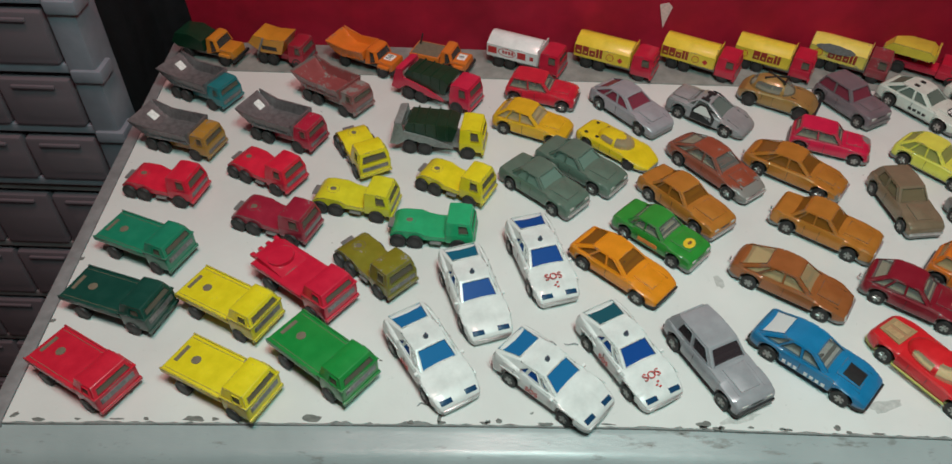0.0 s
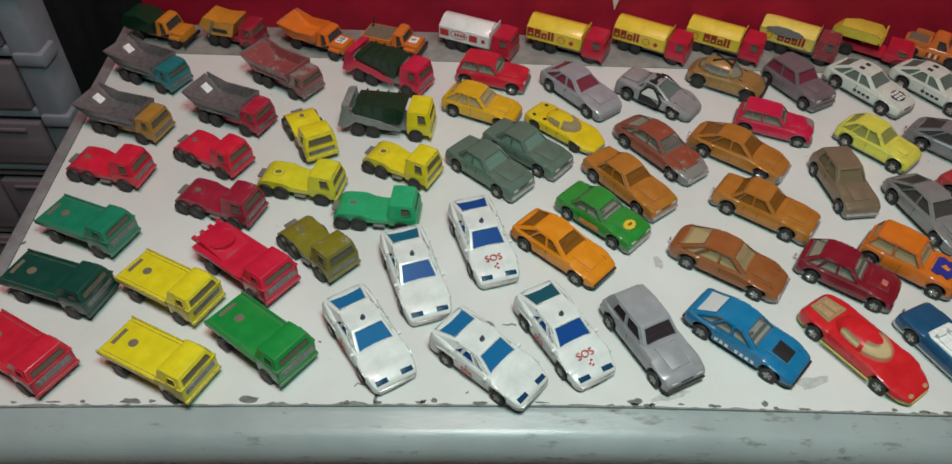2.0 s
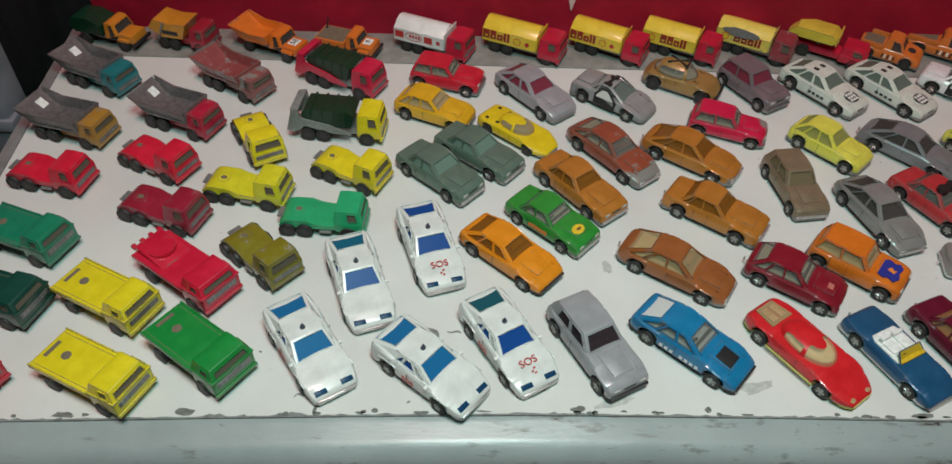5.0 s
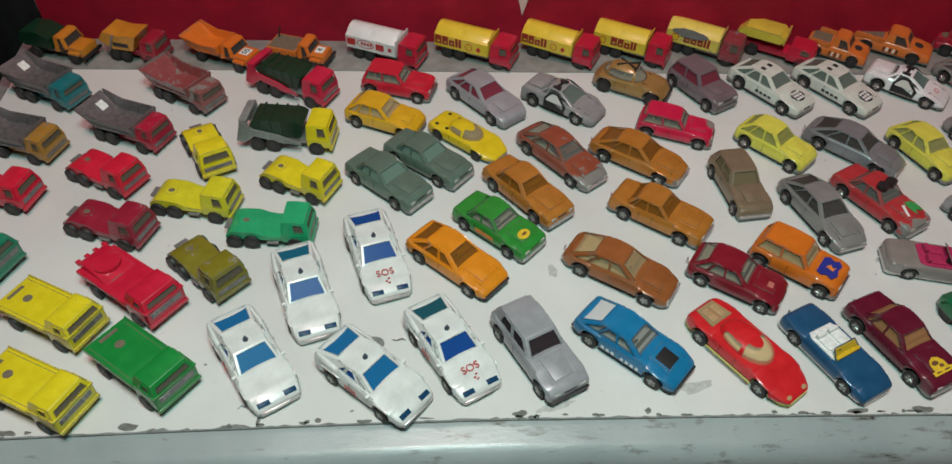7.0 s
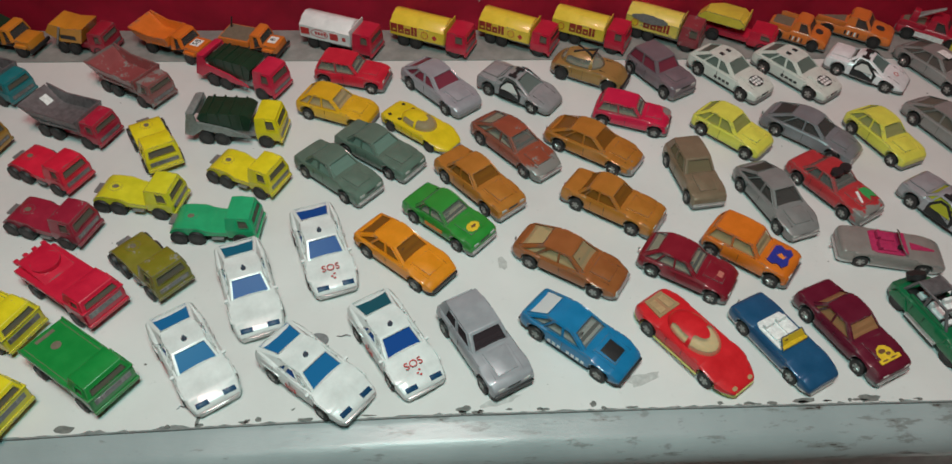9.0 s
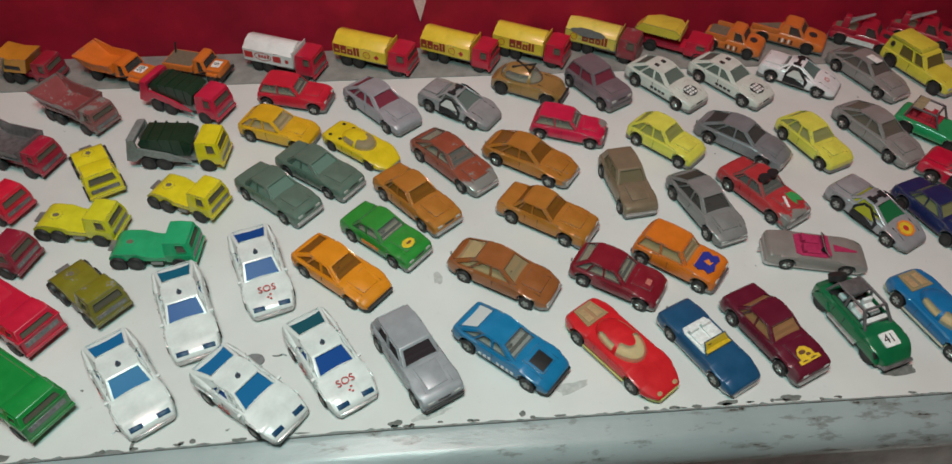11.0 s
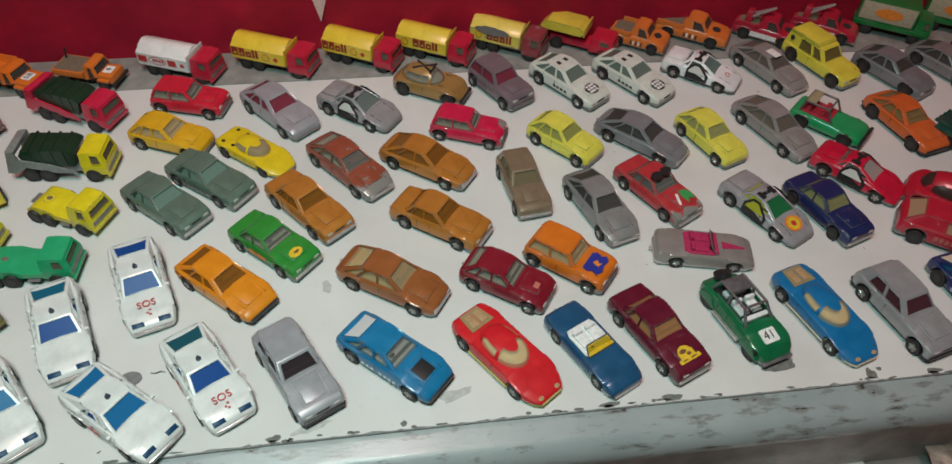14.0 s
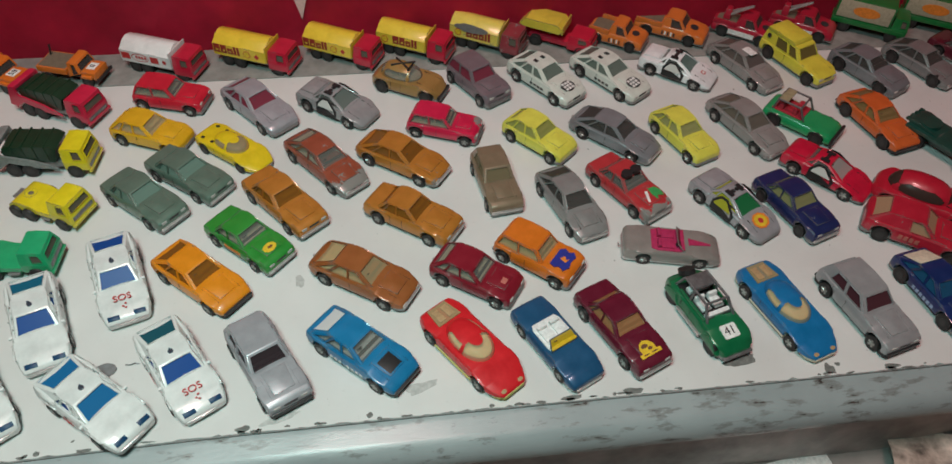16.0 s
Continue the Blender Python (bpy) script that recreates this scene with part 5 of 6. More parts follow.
def sports(x, y, heading, rgb, label, base):
    car, spec = toy_car("bubble", x, y, heading, paint(rgb, 0.08), CANOPY, label, inside=CREAM, base=base, rear_glass=CANOPY, front_glass=CANOPY, lights=False)
    for s in (-1, 1):
        part("headlight", ring_plate(1.3, 1.9, -0.5, 0.1, 12), plain("tan_plastic", (0.42, 0.27, 0.14), 0.5), car, at=top_pose(spec, 75.6, s * 6.6))
        part("sill", boxed(-17, 17, s * 15.1 - 0.5, s * 15.1 + 0.2, 4.0, 5.2, bevel=0.2), base, car)
    part("rear_deck", slab([(-8.5, -7), (-8.5, 7), (6, 8.8), (6, -8.8)], -0.4, 0.25), SAND, car, "cream see-through rear deck", at=top_pose(spec, 11.5, 0, 0.25))
    for dy in (-3.6, 3.6):
        part("deck_rib", boxed(-6, 4, dy - 2.4, dy + 2.4, 0.1, 0.6, bevel=0.3), plain("tan_plastic", (0.42, 0.27, 0.14), 0.5), car, at=top_pose(spec, 11.5, 0, 0.25))
    return car


sports(272.0, 42.3, (-55.3, 1.02, 1.01, 1.02), (0.62, 0.014, 0.02), "bright red toy sports car with cream interior", plain("lime_base", (0.55, 0.52, 0.15), 0.5))
sports(491.1, 50.0, (-72.6, 1.03, 1.01, 1.00), (0.004, 0.15, 0.36), "bright blue toy sports car with cream interior", plain("cream_base", (0.6, 0.55, 0.42), 0.5))
car, spec = toy_car("hatch", 284.1, 99.9, (-34.8, 0.91, 0.98, 0.94), paint((0.22, 0.008, 0.02), 0.2), CLEAR, "dark red toy hatchback car with chipped roof", inside=CREAM, hook=True, scale=1.04)
part("hood_mark", boxed(-2, 2, -2.4, 2.4, 0, 0.2), plain("pale_red_mark", (0.5, 0.15, 0.12), 0.5), car, at=top_pose(spec, 56, 0))
toy_car("fastback", 205.3, 108.7, (-33.7, 1.01, 1.01, 1.01), paint((0.34, 0.11, 0.03), 0.2, 0.4), SAND, "copper toy estate car with cream interior and tow hook", hook=True)
toy_car("saloon", 243.2, 162.9, (-36.0, 0.96, 0.99, 1.00), COPPER, AMBER, "copper toy saloon car with amber windows", inside=YELLOW_PLASTIC, hook=True, scale=1.02)
toy_car("saloon", 147.4, 187.1, (-51.2, 0.99, 1.00, 0.98), COPPER, AMBER, "copper toy saloon car with dark amber windows", inside=YELLOW_PLASTIC, hook=True)
toy_car("fastback", 178.3, 228.7, (-51.8, 1.05, 1.01, 1.01), paint((0.30, 0.07, 0.035), 0.5, 0.2, 0.25, (0.056, 0.074)), CLEAR, "toy fastback with red-brown paint worn to metal", hook=False)
toy_car("fastback", 240.2, 227.5, (-36.3, 1.01, 1.01, 1.03), paint(C_COPPER, 0.15, 0.45, 0.25, (0.066, 0.080)), AMBER, "copper toy fastback car with tow hook", inside=CREAM, hook=True)
toy_car("golf", 311.1, 192.3, (-82.0, 0.97, 1.00, 1.03), paint((0.24, 0.18, 0.115), 0.12, 0.5), tinted((0.22, 0.17, 0.1), 0.3), "bronze-brown toy saloon car", inside=CREAM, scale=0.94, lights=False)
toy_car("mini", 277.7, 265.8, (-21.9, 0.97, 0.97, 0.88), paint((0.60, 0.012, 0.06), 0.30, 0.0, 0.25, (0.050, 0.064)), CLEAR, "crimson toy hatchback car with worn flanks", inside=CREAM, base=BASE)
toy_car("hatch", 38.3, 277.1, (-24.1, 0.95, 1.00, 1.00), paint((0.70, 0.38, 0.012), 0.08), SAND, "golden yellow toy coupe car", inside=CREAM, lights=False)
car, spec = toy_car("mini", 46.7, 325.7, (-16.8, 0.97, 0.99, 0.93), paint((0.58, 0.014, 0.035), 0.15), CLEAR, "red toy car with open top and pale interior", inside=CREAM)
car, spec = toy_car("bubble", 104.1, 254.0, (-40.6, 1.00, 1.00, 0.98), paint((0.72, 0.52, 0.01), 0.15), SAND, "yellow toy racing car with a bubble canopy", inside=BASE, scale=0.88, lights=False, hub=DARK_HUB)
for sx in (10, 22):
    for s in (-1, 1):
        part("vent", ring_plate(2.0, 1.6, 0, 0.25, 12), BLACK, car, at=top_pose(spec, sx, s * 9, 0.1))
GREEN_DULL = paint((0.115, 0.18, 0.14), 0.2, 0.35)
toy_car("saloon", 72.8, 224.5, (-39.1, 0.95, 0.99, 0.94), GREEN_DULL, tinted((0.24, 0.36, 0.30), 0.45), "grey-green toy saloon car touching another", inside=paint((0.18, 0.27, 0.21), 0), hook=False)
toy_car("saloon", 43.3, 199.5, (-42.1, 0.92, 0.99, 0.99), GREEN_DULL, tinted((0.24, 0.36, 0.30), 0.45), "grey-green toy saloon car with tow hook", inside=paint((0.18, 0.27, 0.21), 0), hook=True)
toy_car("coupe", 122.0, 304.8, (-50.6, 1.00, 1.00, 0.98), paint((0.36, 0.35, 0.38), 0.12, 0.45), ROSE_GLASS, "pale silver toy coupe with rose windows", inside=RED_PLASTIC, lights=False, scale=1.06)


def gullwing(x, y, heading, mat, glass, label, badge=None, door_glass=None):
    """A low wedge sports car with black gullwing door frames."""
    car, spec = toy_car("wedge", x, y, heading, mat, door_glass or CLEAR, label, inside=BLACK, front_glass=glass, lights=False)
    o = sum(spec["ax"]) / 2
    for s in (-1, 1):
        ring = [(24, 5.6), (24, 13.6), (29, 18.4), (35, 18.4), (45, 11.5), (44, 5.6)]
        hole = [(26, 11.8), (26.4, 13.4), (30, 17), (34.4, 17), (41.5, 11.8)]
        bm = side_plate(ring, -0.35, 0.35)
        for v in bm.verts:
            lean = max(0.0, v.co.z - 11) * 0.5
            v.co.y += s * (15.3 - lean)
        part("door", bm, BLACK, car, "black gullwing door frame", at=pose(-o, 0, 0))
        bm = side_plate(hole, -0.35, 0.35)
        for v in bm.verts:
            lean = max(0.0, v.co.z - 11) * 0.5
            v.co.y += s * (15.55 - lean)
        part("door_glass", bm, door_glass or tinted((0.66, 0.66, 0.63), 0.2), car, at=pose(-o, 0, 0))
        part("roof_hinge", boxed(27 - o, 34 - o, s * 5.6 - 1.8, s * 5.6 + 1.8, 19.3, 20.0, bevel=0.2), BLACK, car)
        part("hinge_bar", boxed(29 - o, 32 - o, s * 2.6 - 2, s * 2.6 + 2, 19.5, 20.15, bevel=0.2), BLACK, car)
    part("engine_cover", boxed(-8, 7, -9, 9, 0, 0.5, bevel=0.2), mat, car, at=top_pose(spec, 11, 0))
    if badge:
        for rx, ry, ink, lift in badge:
            part("hood_badge", ring_plate(rx, ry, 0, lift, 9 if rx > 5 else 14), ink, car, at=top_pose(spec, 58, 0, 0.05))
    return car


gullwing(188.3, 302.9, (-37.4, 1.01, 1.01, 1.06), paint((0.34, 0.34, 0.35), 0.3, 0.5), tinted((0.20, 0.24, 0.22), 0.4), "silver toy gullwing sports car with black doors")
gullwing(503.7, 328.3, (-38.9, 1.01, 1.01, 1.03), paint((0.78, 0.78, 0.79), 0.05), tinted((0.16, 0.24, 0.22), 0.35), "white toy gullwing sports car with black doors", ((2.4, 2.4, RED_INK, 0.15), (1.6, 1.6, WHITE_INK, 0.2)))
gullwing(491.7, 149.2, (-62.3, 1.04, 1.00, 1.00), paint((0.36, 0.35, 0.37), 0.15, 0.45), GREEN_GLASS, "silver toy gullwing car with green windscreen, orange hood badge", ((6.5, 7.5, ORANGE_INK, 0.15), (4.8, 5.4, YELLOW_INK, 0.2), (2.2, 2.2, RED_INK, 0.28)), tinted((0.42, 0.42, 0.04), 0.2))
gullwing(582.7, 179.2, (-50.6, 1.03, 1.00, 1.01), paint((0.56, 0.008, 0.04), 0.12), tinted((0.5, 0.46, 0.44), 0.45), "red toy gullwing sports car with black doors")
car, spec = toy_car("beetle", 252.8, 327.3, (-29.7, 1.01, 1.00, 1.08), paint((0.36, 0.20, 0.06), 0.3, 0.35), CLEAR, "worn gold toy buggy with black trim", inside=CREAM, wheels=5.8, hub=DARK_HUB, lights=False)
part("front_bumper", boxed(31, 34, -11, 11, 4, 8, bevel=1.2), BLACK, car)
for s in (-1, 1):
    part("roof_bar", tube(bmesh.new(), (-15, s * 5.5, 23.2), (2, -s * 5.5, 23.8), 0.9), BLACK, car)
part("roof_bar", tube(bmesh.new(), (2, -7, 23.4), (2, 7, 23.4), 0.8), BLACK, car)
toy_car("mini", 314.1, 323.4, (-59.6, 0.90, 0.99, 0.94), paint((0.20, 0.155, 0.175), 0.15, 0.4), ROSE_GLASS, "mauve-grey toy hatchback car with dark rose windows", inside=RED_PLASTIC, scale=1.08)


def globe_car(x, y, heading, label):
    car, spec = toy_car("coupe", x, y, heading, paint((0.64, 0.66, 0.60), 0.08), tinted((0.18, 0.22, 0.19), 0.3), label, inside=BLACK, lights=True, scale=1.05, rear_glass=tinted((0.14, 0.14, 0.12), 0.2))
    part("globe_badge", ring_plate(5.6, 6.6, 0, 0.15, 22), BLACK_INK, car, "round black globe emblem", at=top_pose(spec, 59, 0, 0.05))
    for k in (-3, 0, 3):
        for m in (-3.2, 0, 3.2):
            part("globe_patch", boxed(k - 1.1, k + 1.1, m - 1.2, m + 1.2, 0.1, 0.3), WHITE_INK, car, at=top_pose(spec, 59, 0, 0.05))
    for i in range(4):
        part("side_mark", boxed(-5 + i * 4, -2.2 + i * 4, -14.65, -14.45, 7.4, 9.4), BLACK_INK, car)
    for s in (-1, 1):
        part("roof_clip", boxed(-12, -8, s * 4 - 1.4, s * 4 + 1.4, 20.9, 21.7, bevel=0.2), BLACK, car)
    return car


globe_car(376.6, 321.6, (-54.2, 1.02, 1.01, 1.04), "white toy coupe with a round black emblem")
globe_car(437.1, 322.9, (-55.0, 1.05, 1.01, 1.00), "white toy coupe with a round black hood emblem")
LIME = paint((0.72, 0.67, 0.09), 0.2)
toy_car("hatch", 355.7, 242.0, (-48.1, 0.93, 1.00, 1.02), LIME, tinted((0.40, 0.40, 0.12), 0.4), "lime yellow toy coupe car", inside=CREAM, lights=False)
toy_car("hatch", 478.7, 233.2, (-68.3, 0.97, 1.00, 0.97), LIME, tinted((0.40, 0.40, 0.16), 0.4), "lime yellow toy hatchback car with opening doors", inside=CREAM, lights=False)
toy_car("fastback", 420.1, 239.6, (-45.0, 1.02, 1.00, 1.02), paint((0.22, 0.225, 0.24), 0.2, 0.4), SMOKE, "mid-grey toy fastback car", inside=BLACK, hook=True)
toy_car("fastback", 365.2, 164.3, (-72.8, 0.98, 1.00, 1.00), paint((0.26, 0.255, 0.25), 0.2, 0.45), SMOKE, "dull silver toy fastback car", inside=BLACK)
toy_car("fastback", 538.3, 241.3, (-68.1, 1.05, 1.00, 1.01), DULL_SILVER, tinted((0.20, 0.17, 0.14), 0.45), "brownish silver toy fastback car with tow hook", inside=CREAM, hook=True)
car, spec = toy_car("fastback", 569.3, 327.0, (-66.3, 1.03, 1.00, 1.01), DULL_SILVER, tinted((0.16, 0.13, 0.12), 0.4), "dull silver toy fastback with a pale roof sticker", inside=CREAM)
part("roof_sticker", boxed(-6, 6, -4, 4, 21.9, 22.15, bevel=0.1), WHITE_INK, car, "pale blank sticker")
toy_car("coupe", 686.0, 308.9, (-63.4, 0.98, 1.00, 1.00), paint((0.20, 0.205, 0.22), 0.2, 0.4), SMOKE, "grey toy saloon car with dark wheels", inside=BLACK, hub=DARK_HUB, wheels=6.0, scale=1.06)
toy_car("fastback", 744.3, 315.8, (-64.7, 0.96, 1.00, 0.98), paint((0.22, 0.215, 0.215), 0.25, 0.4), SMOKE, "grey toy estate car with dark wheels", inside=BLACK, hub=DARK_HUB, wheels=6.0)
car, spec = toy_car("saloon", 413.5, 176.8, (-60.6, 0.95, 1.00, 0.97), paint((0.46, 0.035, 0.04), 0.45, 0.0, 0.25, (0.060, 0.078)), CLEAR, "red and green worn toy custom car with dark seats", inside=BLACK, seats=True)
part("hood_mark", slab([(-6, 0), (-5, 2), (5, -3), (4, -4.5)], -0.2, 0.3), WHITE_INK, car, at=top_pose(spec, 60, 0))
part("hood_patch", slab([(-7, 1), (-6, 7), (-1, 9), (5, 8), (2, 4), (6, 1), (0, 0)], -0.4, 0.2), plain("green_ink", (0.04, 0.30, 0.08), 0.5), car, at=top_pose(spec, 60, 3))
for s in (-1, 1):
    part("roof_pack", ring_plate(4.2, 4.6, 22.6, 25.2, 16), BLACK, car, at=pose(0, s * 4.5, 0))
car, spec = toy_car("mini", 330.2, 114.3, (-40.4, 0.92, 0.98, 0.92), paint((0.66, 0.16, 0.012), 0.25), SAND, "orange toy hatchback car with a blue hood patch", inside=CREAM, scale=1.07)
part("hood_patch", slab([(-7, -8), (-7, 6), (-4, 8.5), (0, 7), (3, 9), (6, 6), (5, 1), (6.5, -4), (4, -8.5), (0, -7), (-3, -9)], -0.3, 0.35), BLUE_INK, car, "ragged blue hood patch", at=top_pose(spec, 51.5, 0))
part("hood_mark", slab([(-3, -1), (-1, 2.5), (1.5, 0.5), (3, 2), (2, -2), (-1, -1.5)], 0, 0.5), ORANGE_INK, car, at=top_pose(spec, 51.5, 0))


def convertible(x, y, heading, mat, seat_mat, screen, label, stripe=None, dash=None):
    """An open car: a sunk cockpit with seats behind a raked windscreen."""
    car = thing("toy_car", x, y, 0, heading, label, "toy car")
    ax, top_line = (15, 57), [(0, 11.5), (2, 13.4), (20, 13.8), (48, 13.4), (66, 11.6), (72, 8.8)]
    o = sum(ax) / 2
    at = pose(-o, 0, 0)
    part("body", body_shell(72, 28.5, top_line, 3.6, ax, 6.2, 0.12, 0.1), mat, car, at=at)
    part("cockpit", slab([(20, -9), (20, 9), (24, 10.8), (41, 10.8), (44, 9.5), (44, -9.5), (41, -10.8), (24, -10.8)], 13.6, 14.7, 0.3), seat_mat, car, at=at)
    for s in (-1, 1):
        part("seat", boxed(27, 37, s * 5 - 3.8, s * 5 + 3.8, 14.4, 16, bevel=0.7), seat_mat, car, at=at)
        part("seat_back", boxed(24, 27.5, s * 5 - 3.8, s * 5 + 3.8, 14.4, 18.4, bevel=0.9, taper=(0.6, 0.5)), seat_mat, car, at=at)
    part("dashboard", boxed(41, 44.5, -10, 10, 14.2, 16.2, bevel=0.6), dash or seat_mat, car, at=at)
    part("steering_wheel", ring_plate(2.1, 2.1, 0, 0.5, 14), BLACK, car, at=pose(39.5 - o, -5, 16.5, 0, -55, 0))
    pts = [Vector((44.5, -10.6, 13.9)), Vector((44.5, 10.6, 13.9)), Vector((38.5, 8.6, 20)), Vector((38.5, -8.6, 20))]
    nrm = (pts[1] - pts[0]).cross(pts[3] - pts[0]).normalized()
    part("windscreen", pane_mesh(pts, nrm, 0, swell=-0.5), screen, car, at=at)
    bm = bmesh.new()
    for a, b in zip(pts, pts[1:] + pts[:1]):
        tube(bm, a, b, 0.4, 6)
    part("windscreen_frame", bm, mat, car, at=at)
    part("base_plate", slab([(-0.8, -11), (-0.8, 11), (2, 12.8), (66, 12.8), (72.6, 10), (72.6, -10), (66, -12.8), (2, -12.8)], 2.7, 5.2, 0.4), CHROME, car, at=at)
    part("tow_hook", tube(tube(bmesh.new(), (-0.4, 0, 4.2), (-3.2, 0, 4.4), 0.5, 8), (-3.2, 0, 3.9), (-3.2, 0, 6.6), 0.7, 8), CHROME, car, at=at)
    if stripe:
        part("hood_stripe", slab([(-9, -3.4), (-9, 3.4), (8, 0.7), (8, -0.7)], -0.3, 0.2), stripe, car, "tapered rose hood stripe", at=pose(21, 0, 13.25, 0, 5.4, 0))
    axle_set(car, [a - o for a in ax], 13.8, 5.3, None, 4.6)
    return car


convertible(428.8, 112.8, (-12.8, 0.97, 0.99, 0.98), paint((0.30, 0.27, 0.25), 0.12, 0.5), plain("rose_plastic", (0.42, 0.03, 0.10), 0.35), ROSE_GLASS, "silver toy convertible with a rose red interior", plain("rose_plastic", (0.42, 0.03, 0.10), 0.35))
convertible(327.8, 39.2, (-63.4, 0.96, 1.00, 0.99), paint((0.012, 0.085, 0.19), 0.15, 0.3), WHITE, tinted((0.62, 0.42, 0.02), 0.25), "blue toy convertible with white seats and yellow windscreen", None, YELLOW_PLASTIC)
car, spec = toy_car("saloon", 373.4, 46.4, (-66.2, 0.97, 1.01, 0.98), paint((0.12, 0.006, 0.022), 0.12), tinted((0.45, 0.22, 0.10), 0.4), "maroon toy saloon car with a yellow crest", inside=CREAM, hook=True)
part("crest", slab([(6, -7.8), (6, 7.8), (3.2, 7.8), (3.0, 5.4), (-1, 5.4), (-4.2, 3.4), (-5.6, 0), (-4.2, -3.4), (-1, -5.4), (3.0, -5.4), (3.2, -7.8)], 0, 0.18), YELLOW_INK, car, "yellow half-round crest", at=top_pose(spec, 62, 0, 0.12))
for dx, dy, rx, ry in ((-1.5, -1.2, 1.6, 2.6), (1.2, 1.6, 1.2, 1.8), (4.4, -3.5, 0.5, 2.2), (4.4, 3, 0.5, 2.6)):
    bm = ring_plate(rx, ry, 0, 0.28, 8)
    bmesh.ops.translate(bm, verts=bm.verts, vec=(dx, dy, 0))
    part("crest_mark", bm, plain("brown_ink", (0.16, 0.07, 0.03), 0.5), car, at=top_pose(spec, 62, 0, 0.12))
# off-road beetle with an open back
BUGGY_GREEN = paint((0.004, 0.15, 0.055), 0.08, 0.25)
car, spec = toy_car("buggy", 435.7, 51.3, (-74.1, 1.06, 1.00, 1.02), BUGGY_GREEN, CLEAR, "green toy beach buggy with silver roll cage and number", wheels=5.9, hub=DARK_HUB, lights=False, open_top=True)
part("number_panel", slab([(-4.6, -5), (-4.6, 5), (-3.6, 5.6), (3.6, 5.6), (4.6, 5), (4.6, -5), (3.6, -5.6), (-3.6, -5.6)], -0.6, 0.16), WHITE_INK, car, at=top_pose(spec, 54.0, 0, 0.45))
part("number", lettering("41", 8.0, BLACK_INK), None, car, at=top_pose(spec, 54.0, 0, 0.75, 90))
for s in (-1, 1):
    for fx in (12, -29):
        part("wing", body_shell(17, 6, [(0, 7), (4, 12.0), (11, 11.8), (17, 5.6)], 5.5, (), 1), BUGGY_GREEN, car, at=pose(fx, s * 11.8, 0))
    part("running_board", boxed(-13, 12, s * 14.2 - 1.3, s * 14.2 + 1.3, 4.2, 6, bevel=0.5), CHROME, car)
    part("door_top", boxed(-18, 9, s * 11 - 0.8, s * 11 + 0.8, 12, 16.2, bevel=0.5), BUGGY_GREEN, car)
part("cockpit", boxed(-22, 9, -10.4, 10.4, 13.0, 14.8, bevel=0.3), BLACK, car)
for s in (-1, 1):
    part("seat", boxed(-5, 3, s * 4.8 - 3.6, s * 4.8 + 3.6, 14.4, 16.4, bevel=0.7), WHITE, car)
    part("seat_back", boxed(-8, -4.6, s * 4.8 - 3.6, s * 4.8 + 3.6, 14.4, 20, bevel=0.9, taper=(0.6, 0.5)), WHITE, car)
part("rear_bench", boxed(-17, -12, -8, 8, 14.4, 17.6, bevel=0.9), WHITE, car)
part("dashboard", boxed(5, 8, -9.4, 9.4, 14.4, 17, bevel=0.5), WHITE, car)
part("roof_panel", boxed(-21, -9, -8.6, 8.6, 22.8, 24.2, bevel=0.6, taper=(1, 0.6)), GREY_METAL, car)
for s in (-1, 1):
    bm = tube(tube(tube(bmesh.new(), (-24, s * 10, 13), (-20, s * 8.2, 23.4), 1.0), (-20, s * 8.2, 23.6), (3, s * 8.2, 23.6), 0.9), (3, s * 8.2, 23.6), (11, s * 10.2, 13.6), 1.0)
    part("cage_bar", tube(bm, (-9, s * 8.2, 23.4), (-8, s * 10.8, 14), 0.9), GREY_METAL, car)
part("cage_bar", tube(tube(bmesh.new(), (3, -8.2, 23.6), (3, 8.2, 23.6), 0.9), (11, -10, 13.8), (11, 10, 13.8), 0.8), GREY_METAL, car)
part("front_guard", boxed(31, 34, -11, 11, 3.6, 6.4, bevel=1.0), GREY_METAL, car)
part("spare_wheel", ring_plate(5.6, 5.6, 0, 3.6, 18), RUBBER, car, at=pose(-27, 0, 16.5, 0, -38, 0))
toy_car("golf", 548.1, 43.8, (-75.8, 1.01, 1.01, 0.97), paint((0.34, 0.335, 0.345), 0.08, 0.5), tinted((0.10, 0.035, 0.045), 0.3), "silver toy hatchback car with dark red windows", inside=BLACK, base=BLACK, scale=1.04)
car, spec = toy_car("coupe", 606.7, 51.4, (-79.0, 1.00, 1.00, 1.00), paint((0.006, 0.022, 0.11), 0.12), tinted((0.02, 0.10, 0.20), 0.3), "dark blue toy rally car with a white rear roof", inside=BLUE_INK, hub=DARK_HUB, wheels=6.0, blind=("back",), lights=False)
part("rear_panel", boxed(-7, 8, -9, 9, 0, 0.5, bevel=0.2), plain("cream_panel", (0.66, 0.58, 0.45), 0.5), car, "cream rear panel", at=pose(-24.5, 0, 17.6, 0, -23, 0))
for i in range(6):
    part("side_mark", boxed(-10 + i * 3.6, -7.6 + i * 3.6, -14.65, -14.45, 6.4, 9), plain("pale_blue_ink", (0.30, 0.38, 0.55), 0.5), car)
toy_car("saloon", 538.9, 144.0, (-70.3, 0.93, 0.99, 0.98), paint((0.012, 0.022, 0.10), 0.36, 0.2), tinted((0.30, 0.30, 0.14), 0.4), "dark blue toy saloon car with worn metal roof", inside=CREAM, hook=True, hub=DARK_HUB)
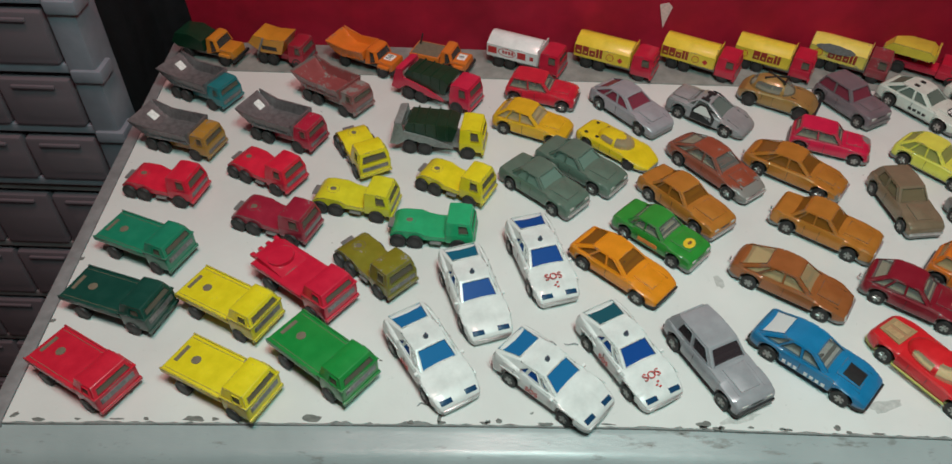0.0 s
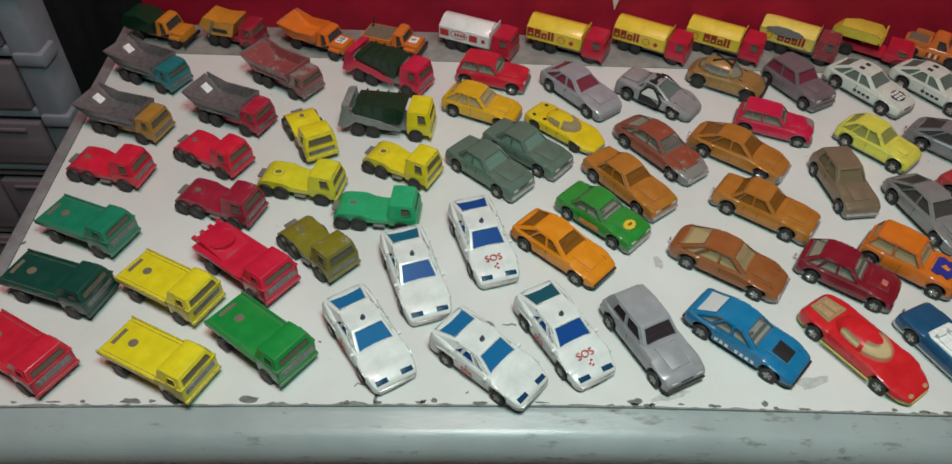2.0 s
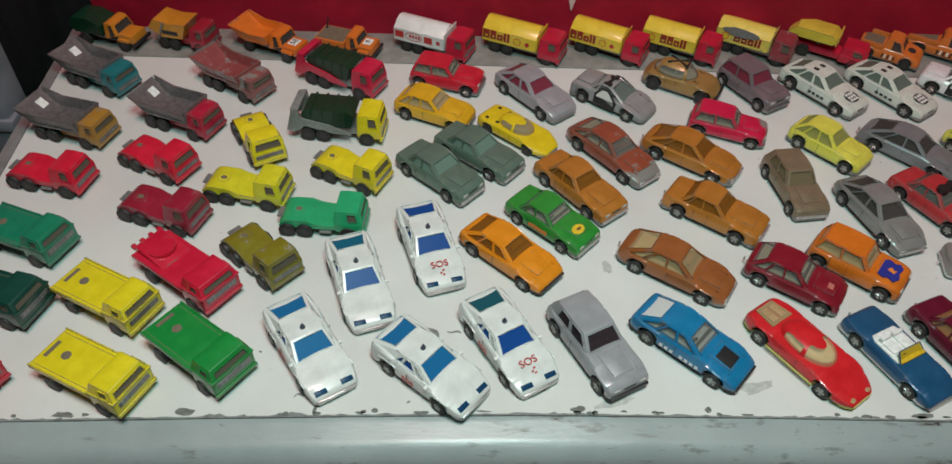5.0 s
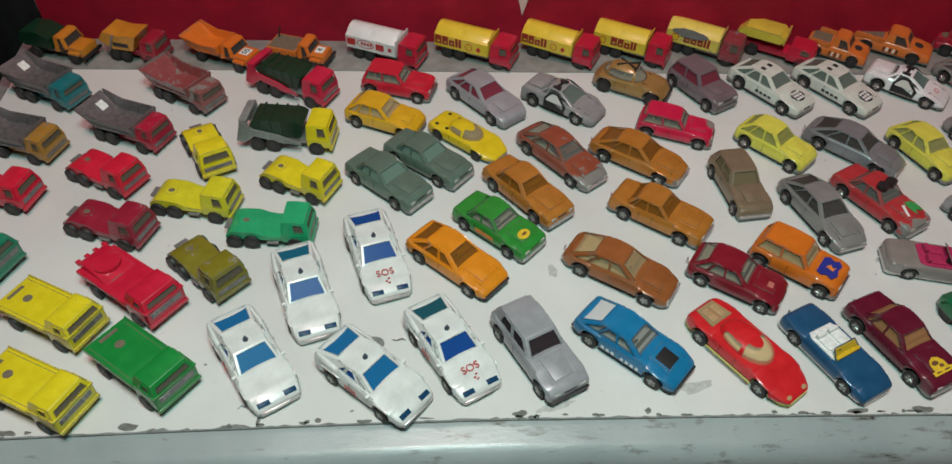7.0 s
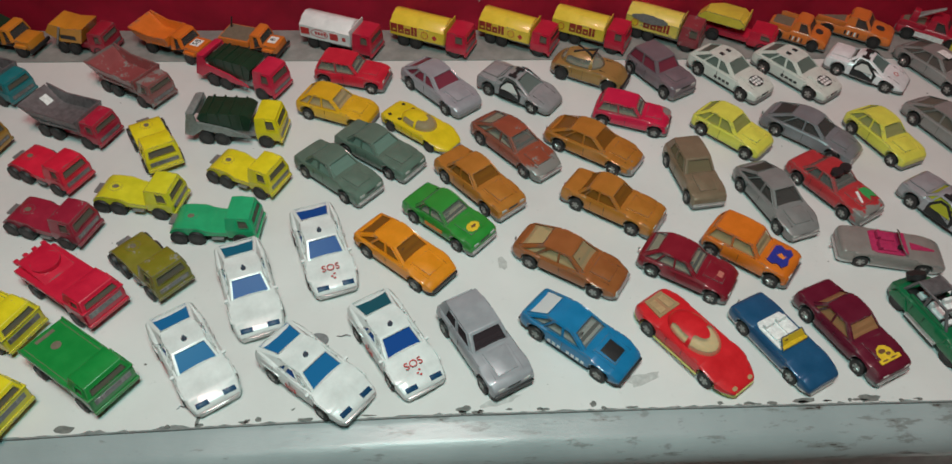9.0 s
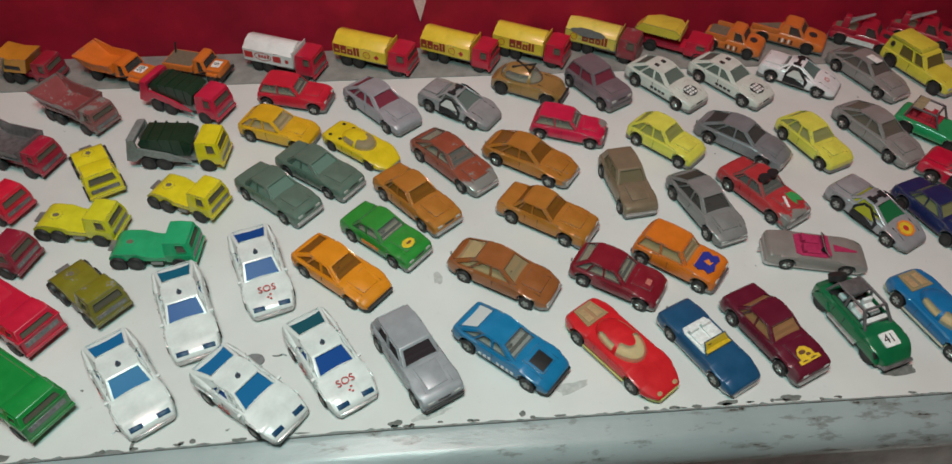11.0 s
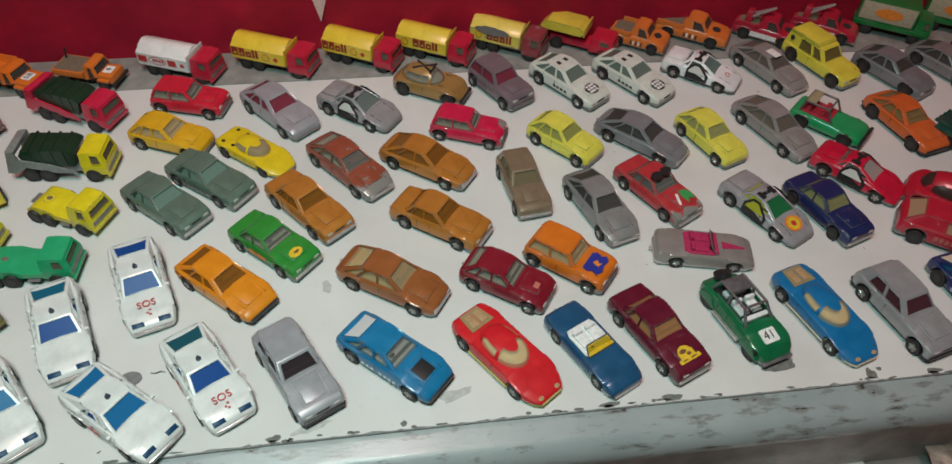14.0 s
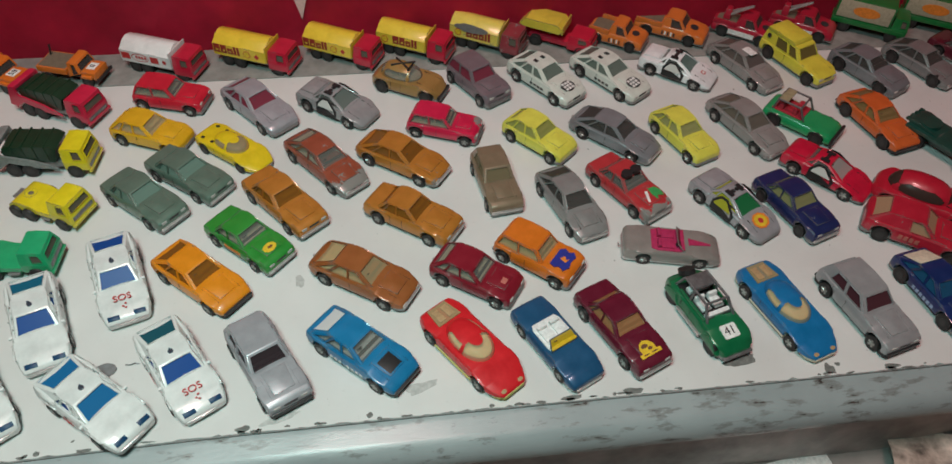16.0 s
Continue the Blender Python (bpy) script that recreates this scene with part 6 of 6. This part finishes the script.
car, spec = toy_car("van", 624.0, 330.6, (-67.2, 1.01, 1.00, 1.02), paint((0.70, 0.61, 0.06), 0.06), tinted((0.20, 0.15, 0.05), 0.3), "yellow toy post van with tall rear body", inside=BLACK, hub=DARK_HUB, wheels=5.8, blind=("side0", "back"), scale=1.05)
o = sum(spec["ax"]) / 2
part("raised_roof", boxed(2 - o, 36 - o, -11.4, 11.4, 23, 27.5, bevel=2.2, taper=(2, 1.5)), paint((0.70, 0.61, 0.06), 0.06), car)
part("roof_badge", ring_plate(2.2, 2.2, 0, 0.2, 14), BLACK_INK, car, at=pose(8 - o, -12.6, 20, 82, 0, 0))
# open green off-roader
t = thing("toy_car", 589.2, 243.8, 0, (-47.8, 0.90, 0.99, 0.98), "green toy off-road car with red seats, grey roll cage", "toy car")
resize(t, 1.12, 1.12, 1.1)
G = paint((0.01, 0.30, 0.10), 0.25)
part("body", body_shell(62, 27, [(0, 11), (2, 13), (34, 12.4), (58, 11.4), (62, 9)], 3.8, (12, 50), 6.6, 0.06, 0.06), G, t, at=pose(-31, 0, 0))
part("cockpit", boxed(-25, 2, -9.5, 9.5, 12.8, 14.2, bevel=0.4), RED_PLASTIC, t)
for sx in (-16, -4):
    for s in (-1, 1):
        part("seat", boxed(sx - 4, sx, s * 5 - 3.5, s * 5 + 3.5, 13.6, 18.5, bevel=0.9), RED_PLASTIC, t)
for a, b in (((-24, 9, 12), (-22, 9, 23)), ((-24, -9, 12), (-22, -9, 23)), ((-22, -9, 23), (-22, 9, 23)), ((-22, 9, 23), (-2, 9, 23)), ((-22, -9, 23), (-2, -9, 23)), ((-2, -9, 23), (-2, 9, 23)), ((-2, 9, 23), (4, 9.5, 13)), ((-2, -9, 23), (4, -9.5, 13))):
    part("cage_bar", tube(bmesh.new(), a, b, 0.9, 7), GREY_METAL, t)
part("roof_panel", boxed(-22, -14, -9, 9, 22.6, 23.8, bevel=0.4), plain("tan_panel", (0.32, 0.27, 0.16), 0.5), t)
part("push_bar", boxed(30.5, 33.5, -13, 13, 4, 10.5, bevel=1), BLACK, t)
for xx in (-19, 19):
    for s in (-1, 1):
        w = wheel(t, xx, s * 11.6, 5.9, 4.8, DARK_HUB)
toy_car("coupe", 657.1, 236.5, (-75.5, 1.02, 1.01, 0.99), paint((0.60, 0.12, 0.025), 0.15), tinted((0.30, 0.20, 0.08), 0.45), "orange toy coupe with black bumper", inside=CREAM, base=BLACK, hub=DARK_HUB, wheels=5.8, lights=False, scale=1.05)
# two worn red cars side by side near the table's end
car, spec = toy_car("bug", 645, 137, -40, paint((0.46, 0.010, 0.03), 0.15), tinted((0.06, 0.035, 0.03), 0.2), "red toy beetle-shaped car with small dark windows", inside=BLACK, scale=1.18, hub=DARK_HUB)
car, spec = toy_car("hatch", 622, 107, -36, paint((0.46, 0.014, 0.035), 0.38), tinted((0.42, 0.26, 0.16), 0.15), "worn red toy car with tan windows, pale side lettering", inside=CREAM, scale=1.14, hub=DARK_HUB, lights=False, blind=("side0", "side1"))
for i in range(4):
    part("side_mark", boxed(-12 + i * 3.4, -9.6 + i * 3.4, -14.3, -14.1, 8, 11.4), plain("pale_red_mark", (0.5, 0.15, 0.12), 0.5), car)
# dark green truck and shiny maroon car past the orange coupe
flatbed(700.8, 196.9, (-61.9, 1.00, 1.00, 1.00), paint((0.006, 0.06, 0.045), 0.12), "dark green toy truck with ragged rear plate", True)
toy_car("saloon", 796, 322, -62, paint((0.10, 0.008, 0.02), 0.06, 0.2), CLEAR, "shiny dark maroon toy saloon car", inside=BLACK, base=CHROME)


# bits of bent wire lying on the table
def bent_wire(x, y, turn, points, label):
    bm = bmesh.new()
    for a, b in zip(points, points[1:]):
        tube(bm, a, b, 0.35, 7)
    ob = solid("bent_wire", bm, GREY_METAL, label, "wire")
    ob.matrix_basis = pose(x * MM, y * MM, 0.0004, 0, 0, turn)


bent_wire(55, 56, -20, [(-3, 0, 0), (0, 0.4, 0.2), (3, 2.2, 1.2), (5.5, 2.4, 0.6)], "short bent piece of dark wire beside a police car")
bent_wire(-33, 10, 35, [(-2.4, 0, 0), (0.4, 0.8, 0.3), (1.6, -1.2, 0.2), (3.0, -1.4, 0)], "tiny bent piece of grey wire near the table's edge")
